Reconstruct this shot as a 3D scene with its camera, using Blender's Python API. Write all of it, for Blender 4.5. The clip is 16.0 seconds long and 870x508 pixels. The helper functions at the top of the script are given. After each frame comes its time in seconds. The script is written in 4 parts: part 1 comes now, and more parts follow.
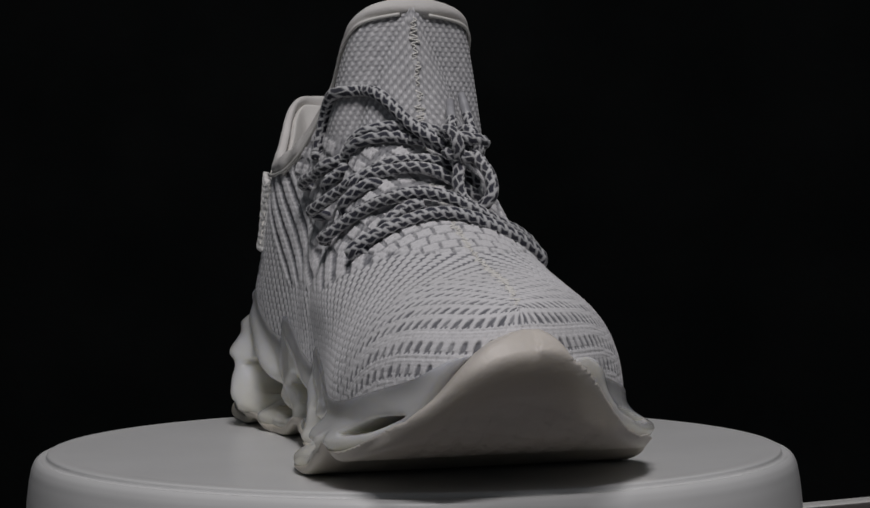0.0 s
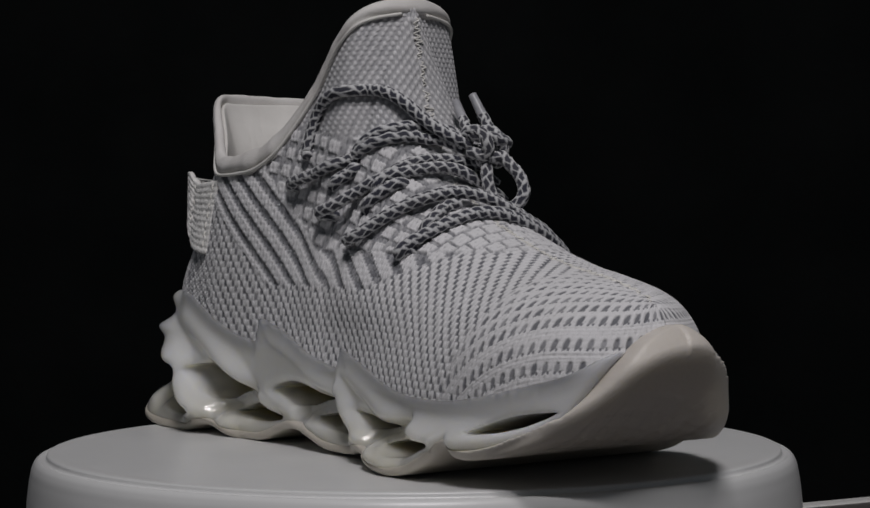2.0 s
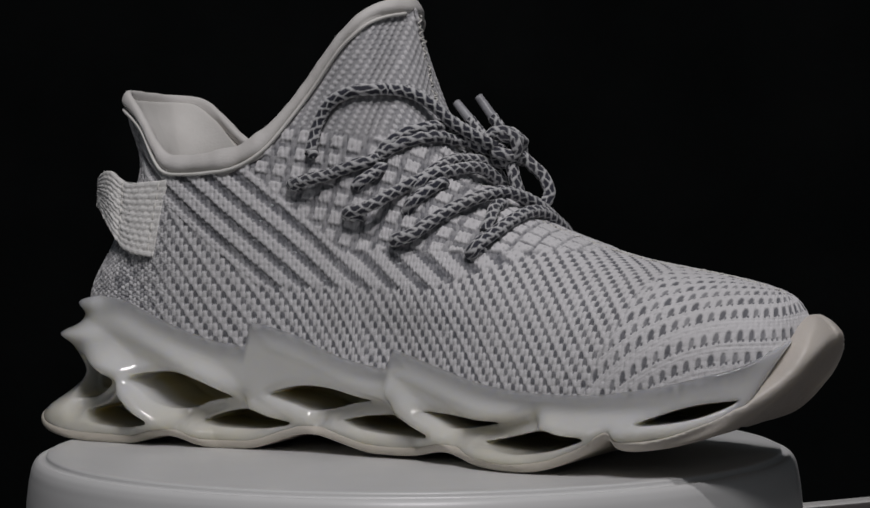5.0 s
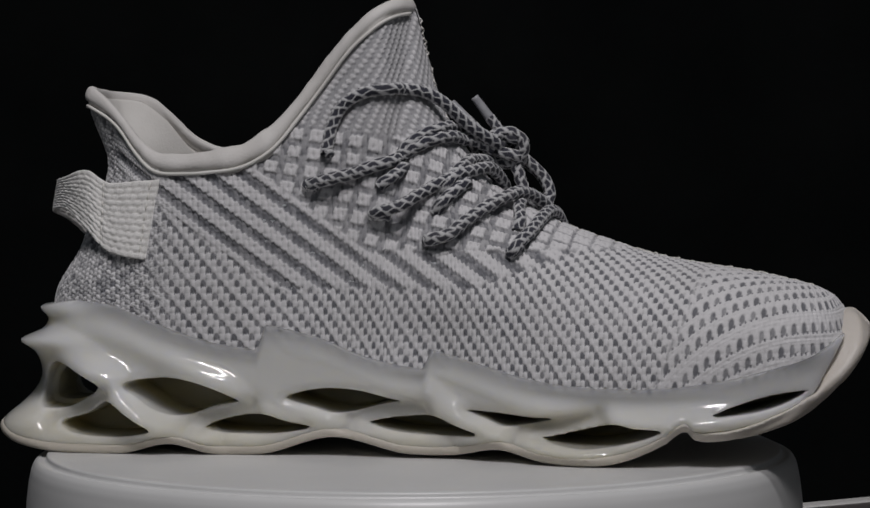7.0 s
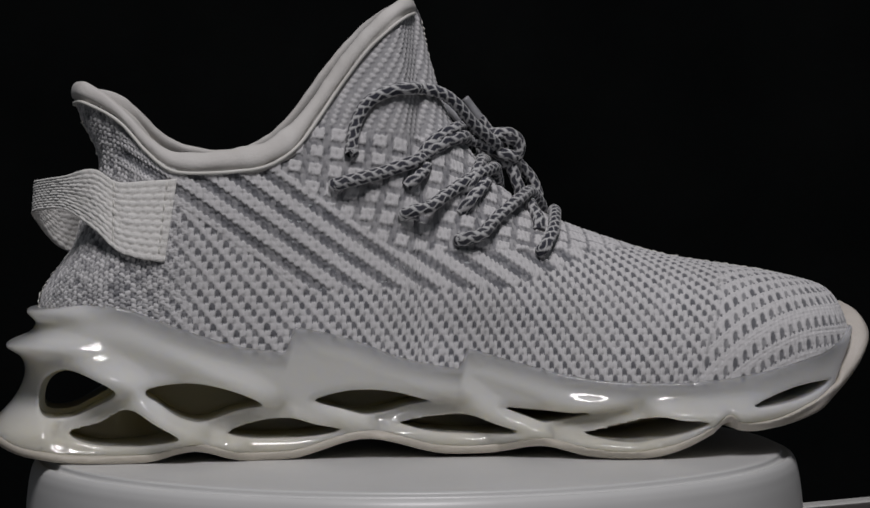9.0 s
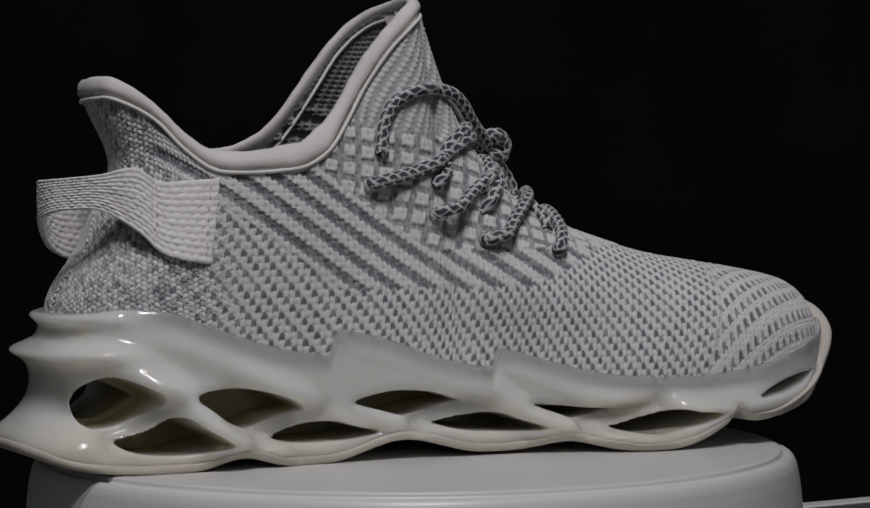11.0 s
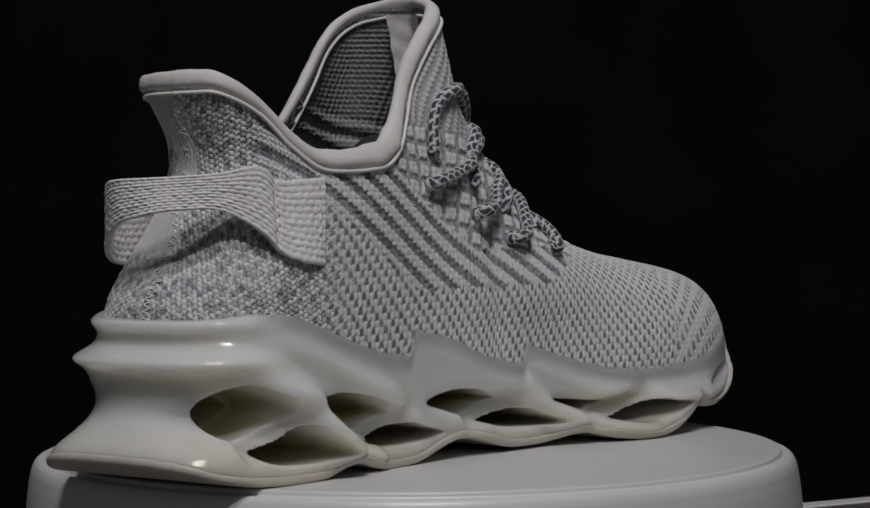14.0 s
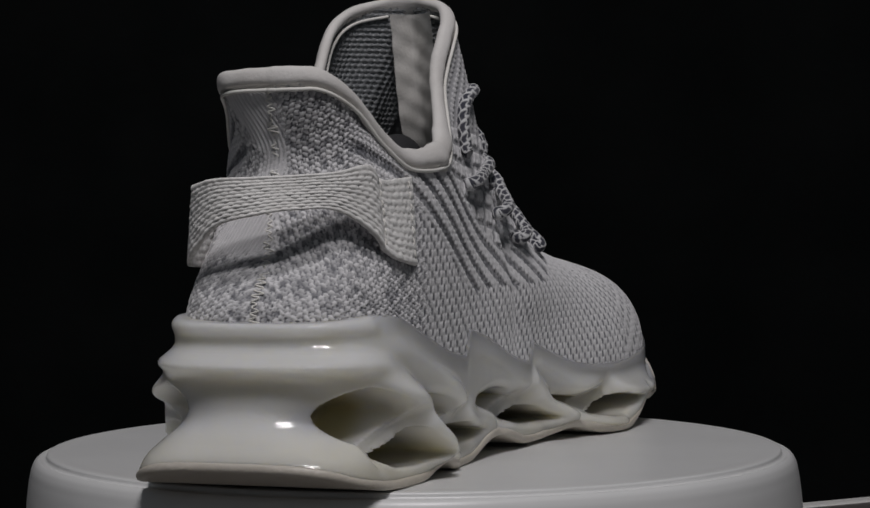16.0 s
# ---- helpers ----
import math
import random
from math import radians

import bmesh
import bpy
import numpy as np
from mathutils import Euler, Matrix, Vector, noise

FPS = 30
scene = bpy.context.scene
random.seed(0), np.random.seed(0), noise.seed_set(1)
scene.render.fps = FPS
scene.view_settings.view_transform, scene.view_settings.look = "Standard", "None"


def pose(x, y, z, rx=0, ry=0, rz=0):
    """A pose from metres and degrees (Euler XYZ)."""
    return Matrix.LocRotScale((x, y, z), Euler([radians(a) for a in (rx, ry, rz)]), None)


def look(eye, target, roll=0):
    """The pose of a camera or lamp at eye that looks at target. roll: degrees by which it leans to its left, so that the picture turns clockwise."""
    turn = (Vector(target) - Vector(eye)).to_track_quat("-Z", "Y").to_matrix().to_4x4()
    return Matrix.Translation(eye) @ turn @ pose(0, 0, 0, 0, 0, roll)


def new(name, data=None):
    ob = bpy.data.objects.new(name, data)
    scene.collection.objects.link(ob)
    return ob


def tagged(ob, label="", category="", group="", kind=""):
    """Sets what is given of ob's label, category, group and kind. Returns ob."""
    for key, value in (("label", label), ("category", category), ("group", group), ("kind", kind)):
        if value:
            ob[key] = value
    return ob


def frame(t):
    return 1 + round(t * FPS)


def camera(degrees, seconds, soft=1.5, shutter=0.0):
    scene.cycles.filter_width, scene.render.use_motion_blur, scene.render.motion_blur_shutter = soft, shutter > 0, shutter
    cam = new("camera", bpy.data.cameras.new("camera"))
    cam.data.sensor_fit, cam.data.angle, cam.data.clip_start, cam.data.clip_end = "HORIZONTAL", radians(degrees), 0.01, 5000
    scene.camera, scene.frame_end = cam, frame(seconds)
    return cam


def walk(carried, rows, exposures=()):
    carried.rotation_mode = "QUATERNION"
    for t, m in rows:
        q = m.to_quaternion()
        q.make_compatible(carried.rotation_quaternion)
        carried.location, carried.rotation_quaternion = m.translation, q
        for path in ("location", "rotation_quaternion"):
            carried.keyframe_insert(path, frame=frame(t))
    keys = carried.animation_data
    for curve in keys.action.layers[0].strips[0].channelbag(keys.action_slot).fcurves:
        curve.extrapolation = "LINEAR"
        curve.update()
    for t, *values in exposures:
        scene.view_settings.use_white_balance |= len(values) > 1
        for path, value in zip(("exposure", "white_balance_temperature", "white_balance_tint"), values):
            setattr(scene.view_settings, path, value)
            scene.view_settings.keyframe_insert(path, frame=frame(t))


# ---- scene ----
# Camera: stands still, 0.8 m from the axis of the turntable; z = 0 is the top of the platter.
cam = camera(21.53, 16.0, soft=1.5)
EYE = (0.0, -0.8, 0.0888)
CAM = Matrix.Translation(EYE) @ Matrix.Rotation(radians(-0.541), 4, "Z") @ Matrix.Rotation(radians(90 - 1.563), 4, "X") @ Matrix.Rotation(radians(-0.348), 4, "Z")
walk(cam, [(0, CAM), (16, CAM)])

# ---- light ----
scene.view_settings.exposure = 0.0
world = bpy.data.worlds.new("room_dusk")
scene.world = world
world.use_nodes = True
world.node_tree.nodes["Background"].inputs["Color"].default_value = (0.80, 0.90, 1.0, 1)
world.node_tree.nodes["Background"].inputs["Strength"].default_value = 0.05


def area_lamp(name, eye, target, sx, sy, watts, color):
    data = bpy.data.lights.new(name, "AREA")
    data.shape, data.size, data.size_y = "RECTANGLE", sx, sy
    data.energy, data.color = watts, color
    ob = new(name, data)
    ob.matrix_world = look(eye, target)
    return ob


# two tubes side by side on the ceiling in front of the table
for dy in (-0.16, 0.16):
    area_lamp("ceiling_tube_light", (0.06, -1.0 + dy, 1.56 + 0.6 * dy), (0, 0, 0.05), 0.45, 0.045, 8.45, (1.0, 0.97, 0.985))


# ---- materials ----
def material(name):
    m = bpy.data.materials.new(name)
    m.use_nodes = True
    nt = m.node_tree
    return m, nt, nt.nodes["Principled BSDF"]


def node(nt, kind, **inputs):
    n = nt.nodes.new(kind)
    for k, val in inputs.items():
        n.inputs[k.replace("_", " ")].default_value = val
    return n


def mixed(nt, fac, a, b, blend="MIX"):
    n = nt.nodes.new("ShaderNodeMix")
    n.data_type, n.blend_type = "RGBA", blend
    for sock, val in ((n.inputs[0], fac), (n.inputs[6], a), (n.inputs[7], b)):
        if isinstance(val, bpy.types.NodeSocket):
            nt.links.new(val, sock)
        else:
            sock.default_value = val if isinstance(val, (int, float)) else (*val, 1)
    return n.outputs[2]


def noisy(nt, scale, detail=3.0, rough=0.5):
    tc = nt.nodes.new("ShaderNodeTexCoord")
    n = node(nt, "ShaderNodeTexNoise", Scale=scale, Detail=detail, Roughness=rough)
    nt.links.new(tc.outputs["Object"], n.inputs["Vector"])
    return n.outputs["Fac"]


def ramped(nt, fac, lo, hi):
    n = node(nt, "ShaderNodeMapRange", From_Min=lo, From_Max=hi)
    nt.links.new(fac, n.inputs["Value"])
    return n.outputs["Result"]


def bumped(nt, bsdf, height, strength, distance):
    n = node(nt, "ShaderNodeBump", Strength=strength, Distance=distance)
    nt.links.new(height, n.inputs["Height"])
    nt.links.new(n.outputs["Normal"], bsdf.inputs["Normal"])
    return n


def plain(name, color, dark, rough, scale=60.0, bump=0.15, dist=0.0004, spec=0.5):
    m, nt, b = material(name)
    nt.links.new(mixed(nt, ramped(nt, noisy(nt, scale), 0.3, 0.75), dark, color), b.inputs["Base Color"])
    b.inputs["Roughness"].default_value = rough
    b.inputs["Specular IOR Level"].default_value = spec
    bumped(nt, b, noisy(nt, scale * 14, 4), bump, dist)
    return m


def knit_material(name, light, grey, bump=0.5):
    """Knitted cloth: a vertex attribute tells grey thread and any shade painted between stitches from white, "loop" the
    stitch relief.
    """
    m, nt, b = material(name)
    yarn_tone = nt.nodes.new("ShaderNodeAttribute")
    yarn_tone.attribute_name = "yarn_tone"
    col = mixed(nt, yarn_tone.outputs["Fac"], light, grey)
    soil = ramped(nt, noisy(nt, 45, 4), 0.35, 0.8)
    col = mixed(nt, soil, mixed(nt, 0.14, col, (0.30, 0.28, 0.25)), col)
    nt.links.new(col, b.inputs["Base Color"])
    b.inputs["Roughness"].default_value = 0.85
    b.inputs["Specular IOR Level"].default_value = 0.2
    b.inputs["Sheen Weight"].default_value = 0.15
    bumped(nt, b, noisy(nt, 2600, 2), bump, 0.0003)
    return m


def rubber_material(name, top, base, rough, scatter, grit=0.08, clear=0.0):
    m, nt, b = material(name)
    tc = nt.nodes.new("ShaderNodeTexCoord")
    sep = nt.nodes.new("ShaderNodeSeparateXYZ")
    nt.links.new(tc.outputs["Object"], sep.inputs[0])
    col = mixed(nt, ramped(nt, sep.outputs["Z"], 0.002, 0.020), base, top)
    if clear:
        core = nt.nodes.new("ShaderNodeAttribute")
        core.attribute_name = "core"
        col = mixed(nt, core.outputs["Fac"], col, (0.70, 0.645, 0.43))
    col = mixed(nt, ramped(nt, noisy(nt, 35, 4), 0.35, 0.8), col, mixed(nt, 0.12, col, (0.35, 0.31, 0.22)))
    nt.links.new(col, b.inputs["Base Color"])
    b.inputs["Roughness"].default_value = rough
    b.inputs["Subsurface Weight"].default_value = scatter
    b.inputs["Subsurface Radius"].default_value = (1.0, 0.96, 0.80)
    b.inputs["Subsurface Scale"].default_value = 0.018
    bumped(nt, b, noisy(nt, 120 if grit < 0.1 else 420, 3), grit, 0.0006)
    if clear:
        # the thin upper margin is clear enough to show the knit below it
        film = nt.nodes.new("ShaderNodeAttribute")
        film.attribute_name = "film"
        veil = nt.nodes.new("ShaderNodeMath")
        veil.operation = "MULTIPLY_ADD"
        nt.links.new(film.outputs["Fac"], veil.inputs[0])
        veil.inputs[1].default_value = -clear
        veil.inputs[2].default_value = 1.0
        nt.links.new(veil.outputs[0], b.inputs["Alpha"])
    return m


KNIT = knit_material("white_grey_knit", (0.745, 0.735, 0.75), (0.15, 0.155, 0.175))
LINING_KNIT = knit_material("grey_inner_knit", (0.46, 0.48, 0.50), (0.16, 0.17, 0.18))
LINING = plain("white_lining_fabric", (0.74, 0.72, 0.69), (0.66, 0.64, 0.61), 0.8, 80, 0.3)
BINDING = plain("off_white_binding_fabric", (0.73, 0.71, 0.69), (0.63, 0.605, 0.58), 0.75, 70, 0.35)
THREAD = plain("pale_thread", (0.80, 0.785, 0.75), (0.70, 0.68, 0.64), 0.7, 90, 0.2)
WEBBING = knit_material("white_woven_webbing", (0.90, 0.885, 0.865), (0.68, 0.66, 0.63), 0.6)
LACE = knit_material("black_white_rope_lace", (0.62, 0.62, 0.63), (0.020, 0.023, 0.042), 0.5)
MIDSOLE = rubber_material("milky_translucent_rubber", (0.745, 0.74, 0.715), (0.66, 0.62, 0.50), 0.10, 0.9, clear=0.5)
OUTSOLE = rubber_material("cream_rubber", (0.64, 0.59, 0.535), (0.56, 0.51, 0.43), 0.48, 0.2, 0.35)
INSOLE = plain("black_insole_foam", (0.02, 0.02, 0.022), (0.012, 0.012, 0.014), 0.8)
PLATTER = plain("white_plastic", (0.70, 0.70, 0.695), (0.66, 0.66, 0.655), 0.34, 30, 0.05)
CLOTH = plain("black_cloth", (0.008, 0.0088, 0.0088), (0.004, 0.0048, 0.0048), 0.95, 8, 0.3, 0.002, 0.05)
BOARD = plain("white_laminate", (0.75, 0.74, 0.72), (0.70, 0.69, 0.67), 0.35, 20, 0.05)
DARK_BOARD = plain("dark_laminate", (0.10, 0.09, 0.085), (0.07, 0.063, 0.06), 0.4, 15, 0.05)
AGLET = plain("clear_grey_plastic_tip", (0.42, 0.42, 0.44), (0.30, 0.30, 0.32), 0.3, 300)


# ---- mesh helpers ----
def mesh_object(name, verts, faces, mat, parent=None, label="", smooth=True, attrs=None):
    me = bpy.data.meshes.new(name)
    me.from_pydata(np.asarray(verts).tolist(), [], np.asarray(faces).tolist() if not isinstance(faces, list) else faces)
    me.materials.append(mat)
    if smooth:
        me.polygons.foreach_set("use_smooth", np.ones(len(me.polygons), dtype=bool))
    for key, values in (attrs or {}).items():
        a = me.attributes.new(key, "FLOAT", "POINT")
        a.data.foreach_set("value", np.asarray(values, dtype=np.float32))
    me.update()
    ob = new(name, me)
    if parent is not None:
        ob.parent = parent
    if label:
        tagged(ob, label)
    return ob


def part(name, bm, mat, parent, label="", smooth=True):
    me = bpy.data.meshes.new(name)
    bm.normal_update()
    bm.to_mesh(me)
    bm.free()
    me.materials.append(mat)
    if smooth:
        me.polygons.foreach_set("use_smooth", np.ones(len(me.polygons), dtype=bool))
    ob = new(name, me)
    if parent is not None:
        ob.parent = parent
    if label:
        tagged(ob, label)
    return ob


def grid_faces(nu, nv, wrap_u=False, wrap_v=False, flip=False):
    iu = np.arange(nu if wrap_u else nu - 1)
    iv = np.arange(nv if wrap_v else nv - 1)
    a, b = np.meshgrid(iu, iv, indexing="ij")
    a2, b2 = (a + 1) % nu, (b + 1) % nv
    f = np.stack([a * nv + b, a2 * nv + b, a2 * nv + b2, a * nv + b2], -1).reshape(-1, 4)
    return f[:, ::-1] if flip else f


def spline(knots, q):
    """A smooth curve (Catmull-Rom with uneven steps) through rows (s, values...), read at the array q."""
    k = np.asarray(knots, float)
    s, p = k[:, 0], k[:, 1:]
    d = np.diff(s)
    slope = np.diff(p, axis=0) / d[:, None]
    m = np.empty_like(p)
    m[0], m[-1] = slope[0], slope[-1]
    m[1:-1] = (slope[:-1] * d[1:, None] + slope[1:] * d[:-1, None]) / (d[1:] + d[:-1])[:, None]
    # keep it from overshooting
    flat = slope[:-1] * slope[1:] <= 0
    m[1:-1][flat] *= 0.35
    q = np.asarray(q, float)
    qc = np.clip(q, s[0], s[-1])
    i = np.clip(np.searchsorted(s, qc, side="right") - 1, 0, len(d) - 1)
    h = ((qc - s[i]) / d[i])[..., None]
    out = ((1 + 2 * h) * (1 - h) ** 2 * p[i] + h * (1 - h) ** 2 * m[i] * d[i][..., None]
           + h * h * (3 - 2 * h) * p[i + 1] + h * h * (h - 1) * m[i + 1] * d[i][..., None])
    return out


def spline1(knots, q):
    return spline(knots, q)[..., 0]


def smoothstep(a, b, x):
    h = np.clip((x - a) / (b - a), 0, 1)
    return h * h * (3 - 2 * h)


def resample(points, step, closed=False):
    """Points every step along a smooth curve through the given ones."""
    p = np.asarray(points, float)
    if closed:
        p = np.vstack([p, p[:1]])
    s = np.r_[0, np.cumsum(np.linalg.norm(np.diff(p, axis=0), axis=1))]
    rows = np.c_[s, p]
    n = max(4, int(s[-1] / step))
    q = np.linspace(0, s[-1], n + 1)
    out = spline(rows, q)
    return out[:-1] if closed else out


def tube(points, radius, sides, closed=False, flat=1.0, up=(0, 0, 1)):
    """Vertices and faces of a tube along points; radius may be one number or one a point. flat: height to width."""
    p = np.asarray(points, float)
    n = len(p)
    tan = np.roll(p, -1, 0) - np.roll(p, 1, 0) if closed else np.gradient(p, axis=0)
    tan /= np.linalg.norm(tan, axis=1)[:, None]
    side = np.empty_like(p)
    ref = np.cross(tan[0], up)
    if np.linalg.norm(ref) < 1e-3:
        ref = np.cross(tan[0], (1, 0, 0))
    for i in range(n):
        ref = ref - tan[i] * ref.dot(tan[i])
        ref /= np.linalg.norm(ref)
        side[i] = ref
    nor = np.cross(side, tan)
    a = np.linspace(0, 2 * np.pi, sides, endpoint=False)
    r = np.broadcast_to(np.asarray(radius, float), (n,))[:, None, None]
    v = p[:, None] + r * (np.cos(a)[None, :, None] * side[:, None] + flat * np.sin(a)[None, :, None] * nor[:, None])
    f = grid_faces(n, sides, closed, True)
    verts = v.reshape(-1, 3)
    faces = f.tolist()
    if not closed:
        faces.append(list(range(sides)))
        faces.append([(n - 1) * sides + j for j in range(sides)][::-1])
    return verts, faces, n, sides


def surface_nets(field, origin, step):
    """The zero surface of a field sampled on a regular grid."""
    f = field
    nx, ny, nz = f.shape
    ins = f < 0
    cnt = np.zeros((nx - 1, ny - 1, nz - 1), np.int8)
    for dx in (0, 1):
        for dy in (0, 1):
            for dz in (0, 1):
                cnt += ins[dx:nx - 1 + dx, dy:ny - 1 + dy, dz:nz - 1 + dz]
    cell = (cnt > 0) & (cnt < 8)
    idx = np.full(cell.shape, -1, np.int64)
    ci = np.argwhere(cell)
    idx[cell] = np.arange(len(ci))
    corners = [(dx, dy, dz) for dx in (0, 1) for dy in (0, 1) for dz in (0, 1)]
    val = np.stack([f[ci[:, 0] + c[0], ci[:, 1] + c[1], ci[:, 2] + c[2]] for c in corners], 1)
    acc = np.zeros((len(ci), 3))
    num = np.zeros(len(ci))
    for i, a in enumerate(corners):
        for j, b in enumerate(corners):
            if j <= i or sum(abs(p - q) for p, q in zip(a, b)) != 1:
                continue
            cross = (val[:, i] < 0) != (val[:, j] < 0)
            t = val[:, i] / np.where(cross, val[:, i] - val[:, j], 1)
            pt = np.asarray(a)[None] + t[:, None] * (np.asarray(b) - np.asarray(a))[None]
            acc[cross] += pt[cross]
            num[cross] += 1
    verts = (ci + acc / num[:, None]) * step + np.asarray(origin)
    faces = []
    for ax in range(3):
        lo = [slice(1, -1)] * 3
        hi = [slice(1, -1)] * 3
        lo[ax], hi[ax] = slice(0, -1), slice(1, None)
        a, b = ins[tuple(lo)], ins[tuple(hi)]
        off = np.array([1, 1, 1])
        off[ax] = 0
        e1, e2 = [k for k in range(3) if k != ax]
        for flip, mask in ((False, a & ~b), (True, ~a & b)):
            w = np.argwhere(mask) + off
            d1, d2 = np.zeros(3, int), np.zeros(3, int)
            d1[e1], d2[e2] = 1, 1
            q = [idx[tuple((w - d).T)] for d in (d1 + d2, d2, d1 * 0, d1)]
            q = np.stack(q, 1)
            if flip != (ax == 1):
                q = q[:, ::-1]
            faces.append(q)
    faces = np.vstack(faces)
    return verts, faces[(faces >= 0).all(1)]


# ---- the shoe: its lines, in millimetres, toe towards +x ----
MM = 0.001


def yc(x):
    return spline1([(-150, 6), (-100, 5.5), (-40, 2), (20, -1), (80, -5), (120, -10), (156, -15.5)], x)


def z_bottom(x):
    return spline1([(-150, 9), (-146, 7), (-138, 3.5), (-127, 1.2), (-112, 0.1), (-96, 0.1), (-79, 3.5), (-64, 0.2), (-49, 0.1), (-22, 6.5),
                    (6, 1.2), (20, 1.4), (35, 4), (50, 0.9), (62, 0.0), (76, 1.6), (90, 7.5), (97, 11.5), (99.5, 9.0), (112, 9.2), (124, 12), (140, 19), (151, 28), (157, 36)], x)


def z_wing(x):
    """Upper edge of the milky side wall, with its two flame-like tips."""
    a = spline1([(-150, 50), (-132, 50), (-112, 52), (-102, 51), (-84, 44.5), (-65, 38.5), (-47, 35.5)], x)
    b = spline1([(-47, 44.8), (-28, 40.5), (-9, 33.5), (10.5, 29.5)], x)
    c = spline1([(10.5, 37.2), (28, 32), (47, 27), (66, 25), (84, 25), (103, 27), (122, 31), (138, 36), (150, 44), (157, 47)], x)
    w1, w2 = smoothstep(-49, -45, x), smoothstep(8.5, 12.5, x)
    return a * (1 - w1) + b * w1 * (1 - w2) + c * w2


NEAR = {6: [(-150, -32), (-117, -35), (-70, -36.5), (-37, -32), (8, -35), (35, -49), (56, -57.5), (76, -61), (100, -61), (128, -59), (158, -53)],
        20: [(-150, -33), (-94, -33.5), (-69, -33), (-39, -31.5), (0, -35), (40, -46), (84, -57), (110, -58), (128, -57), (158, -52)],
        40: [(-150, -29), (-112, -29), (-100, -31), (-60, -34.5), (-44, -35.5), (13, -42), (40, -45.5), (80, -53.5), (104, -56), (130, -55), (158, -50)]}
FAR = {6: [(-150, 45), (-100, 46), (-60, 45), (-37, 40), (8, 39), (35, 44), (56, 49), (80, 50), (100, 43), (128, 31.5), (158, 19)],
       20: [(-150, 41), (-94, 41), (-39, 36), (0, 37), (40, 42), (84, 46), (110, 37), (128, 28), (158, 16)],
       40: [(-150, 40), (-100, 40), (-60, 41), (0, 38), (40, 42), (80, 43), (110, 33), (130, 22), (158, 10)]}


def side_edge(table, x, z):
    e = [spline1(table[k], x) for k in (6, 20, 40)]
    top = z_wing(x)
    h1 = smoothstep(4, 20, z)
    h2 = smoothstep(18, np.maximum(top, 24), z)
    return (e[0] * (1 - h1) + e[1] * h1) * (1 - h2) + e[2] * h2


def heel_back(z):
    return spline1([(-5, -140), (4, -146), (7.5, -147), (10, -146.3), (15, -141.5), (20, -137.5), (25, -135), (29, -134.3), (34, -136), (37.5, -140.5), (41.5, -132.5), (45, -130.5), (49, -133.5), (52, -130), (60, -127)], z)


def toe_front(z):
    return spline1([(0, 138), (10, 143), (15, 147.5), (22, 152.5), (29, 155.5), (36, 156.5), (42, 154), (48, 149), (54, 140)], z)


def lens(points):
    """A closed smooth outline through points, as a polygon."""
    p = np.asarray(points, float)
    n = len(p)
    out = []
    for i in range(n):
        a, b, c, d = p[i - 1], p[i], p[(i + 1) % n], p[(i + 2) % n]
        for t in (0, 0.25, 0.5, 0.75):
            out.append(0.5 * (2 * b + (c - a) * t + (2 * a - 5 * b + 4 * c - d) * t * t + (3 * b - a - 3 * c + d) * t ** 3))
    return np.array(out)


def polygon_distance(poly, x, z):
    d = np.full(x.shape, 1e9)
    inside = np.zeros(x.shape, bool)
    for a, b in zip(poly, np.roll(poly, -1, 0)):
        e = b - a
        t = np.clip(((x - a[0]) * e[0] + (z - a[1]) * e[1]) / (e.dot(e) + 1e-9), 0, 1)
        d = np.minimum(d, np.hypot(x - a[0] - t * e[0], z - a[1] - t * e[1]))
        if abs(e[1]) > 1e-9:
            inside ^= ((a[1] > z) != (b[1] > z)) & (x < a[0] + (z - a[1]) / e[1] * e[0])
    return np.where(inside, -d, d)


def line_distance(points, x, z):
    p = resample(points, 4)
    d = np.full(x.shape, 1e9)
    for a, b in zip(p[:-1], p[1:]):
        e = b - a
        t = np.clip(((x - a[0]) * e[0] + (z - a[1]) * e[1]) / e.dot(e), 0, 1)
        d = np.minimum(d, np.hypot(x - a[0] - t * e[0], z - a[1] - t * e[1]))
    return d


# openings that run through the sole, and the crests of its ribbons (x, z)
LENSES = []
LENSES.append([(-128.5, 16.1), (-127.8, 25.8), (-121, 30.5), (-111.7, 27.5), (-104.4, 22.6), (-111.7, 17.6), (-119.8, 14.4)])
LENSES.append([(-119.9, 10.3), (-109.8, 13.2), (-101.2, 17.8), (-92.7, 13.6), (-83.7, 8.2), (-93, 6.2), (-106.1, 6), (-115.1, 7.3)])
LENSES.append([(-94.9, 23.9), (-83.7, 26.2), (-72.5, 25.2), (-61.3, 21.7), (-54.7, 17.4), (-65, 15.1), (-74.3, 12.2), (-83.7, 14.6), (-90.2, 19.3)])
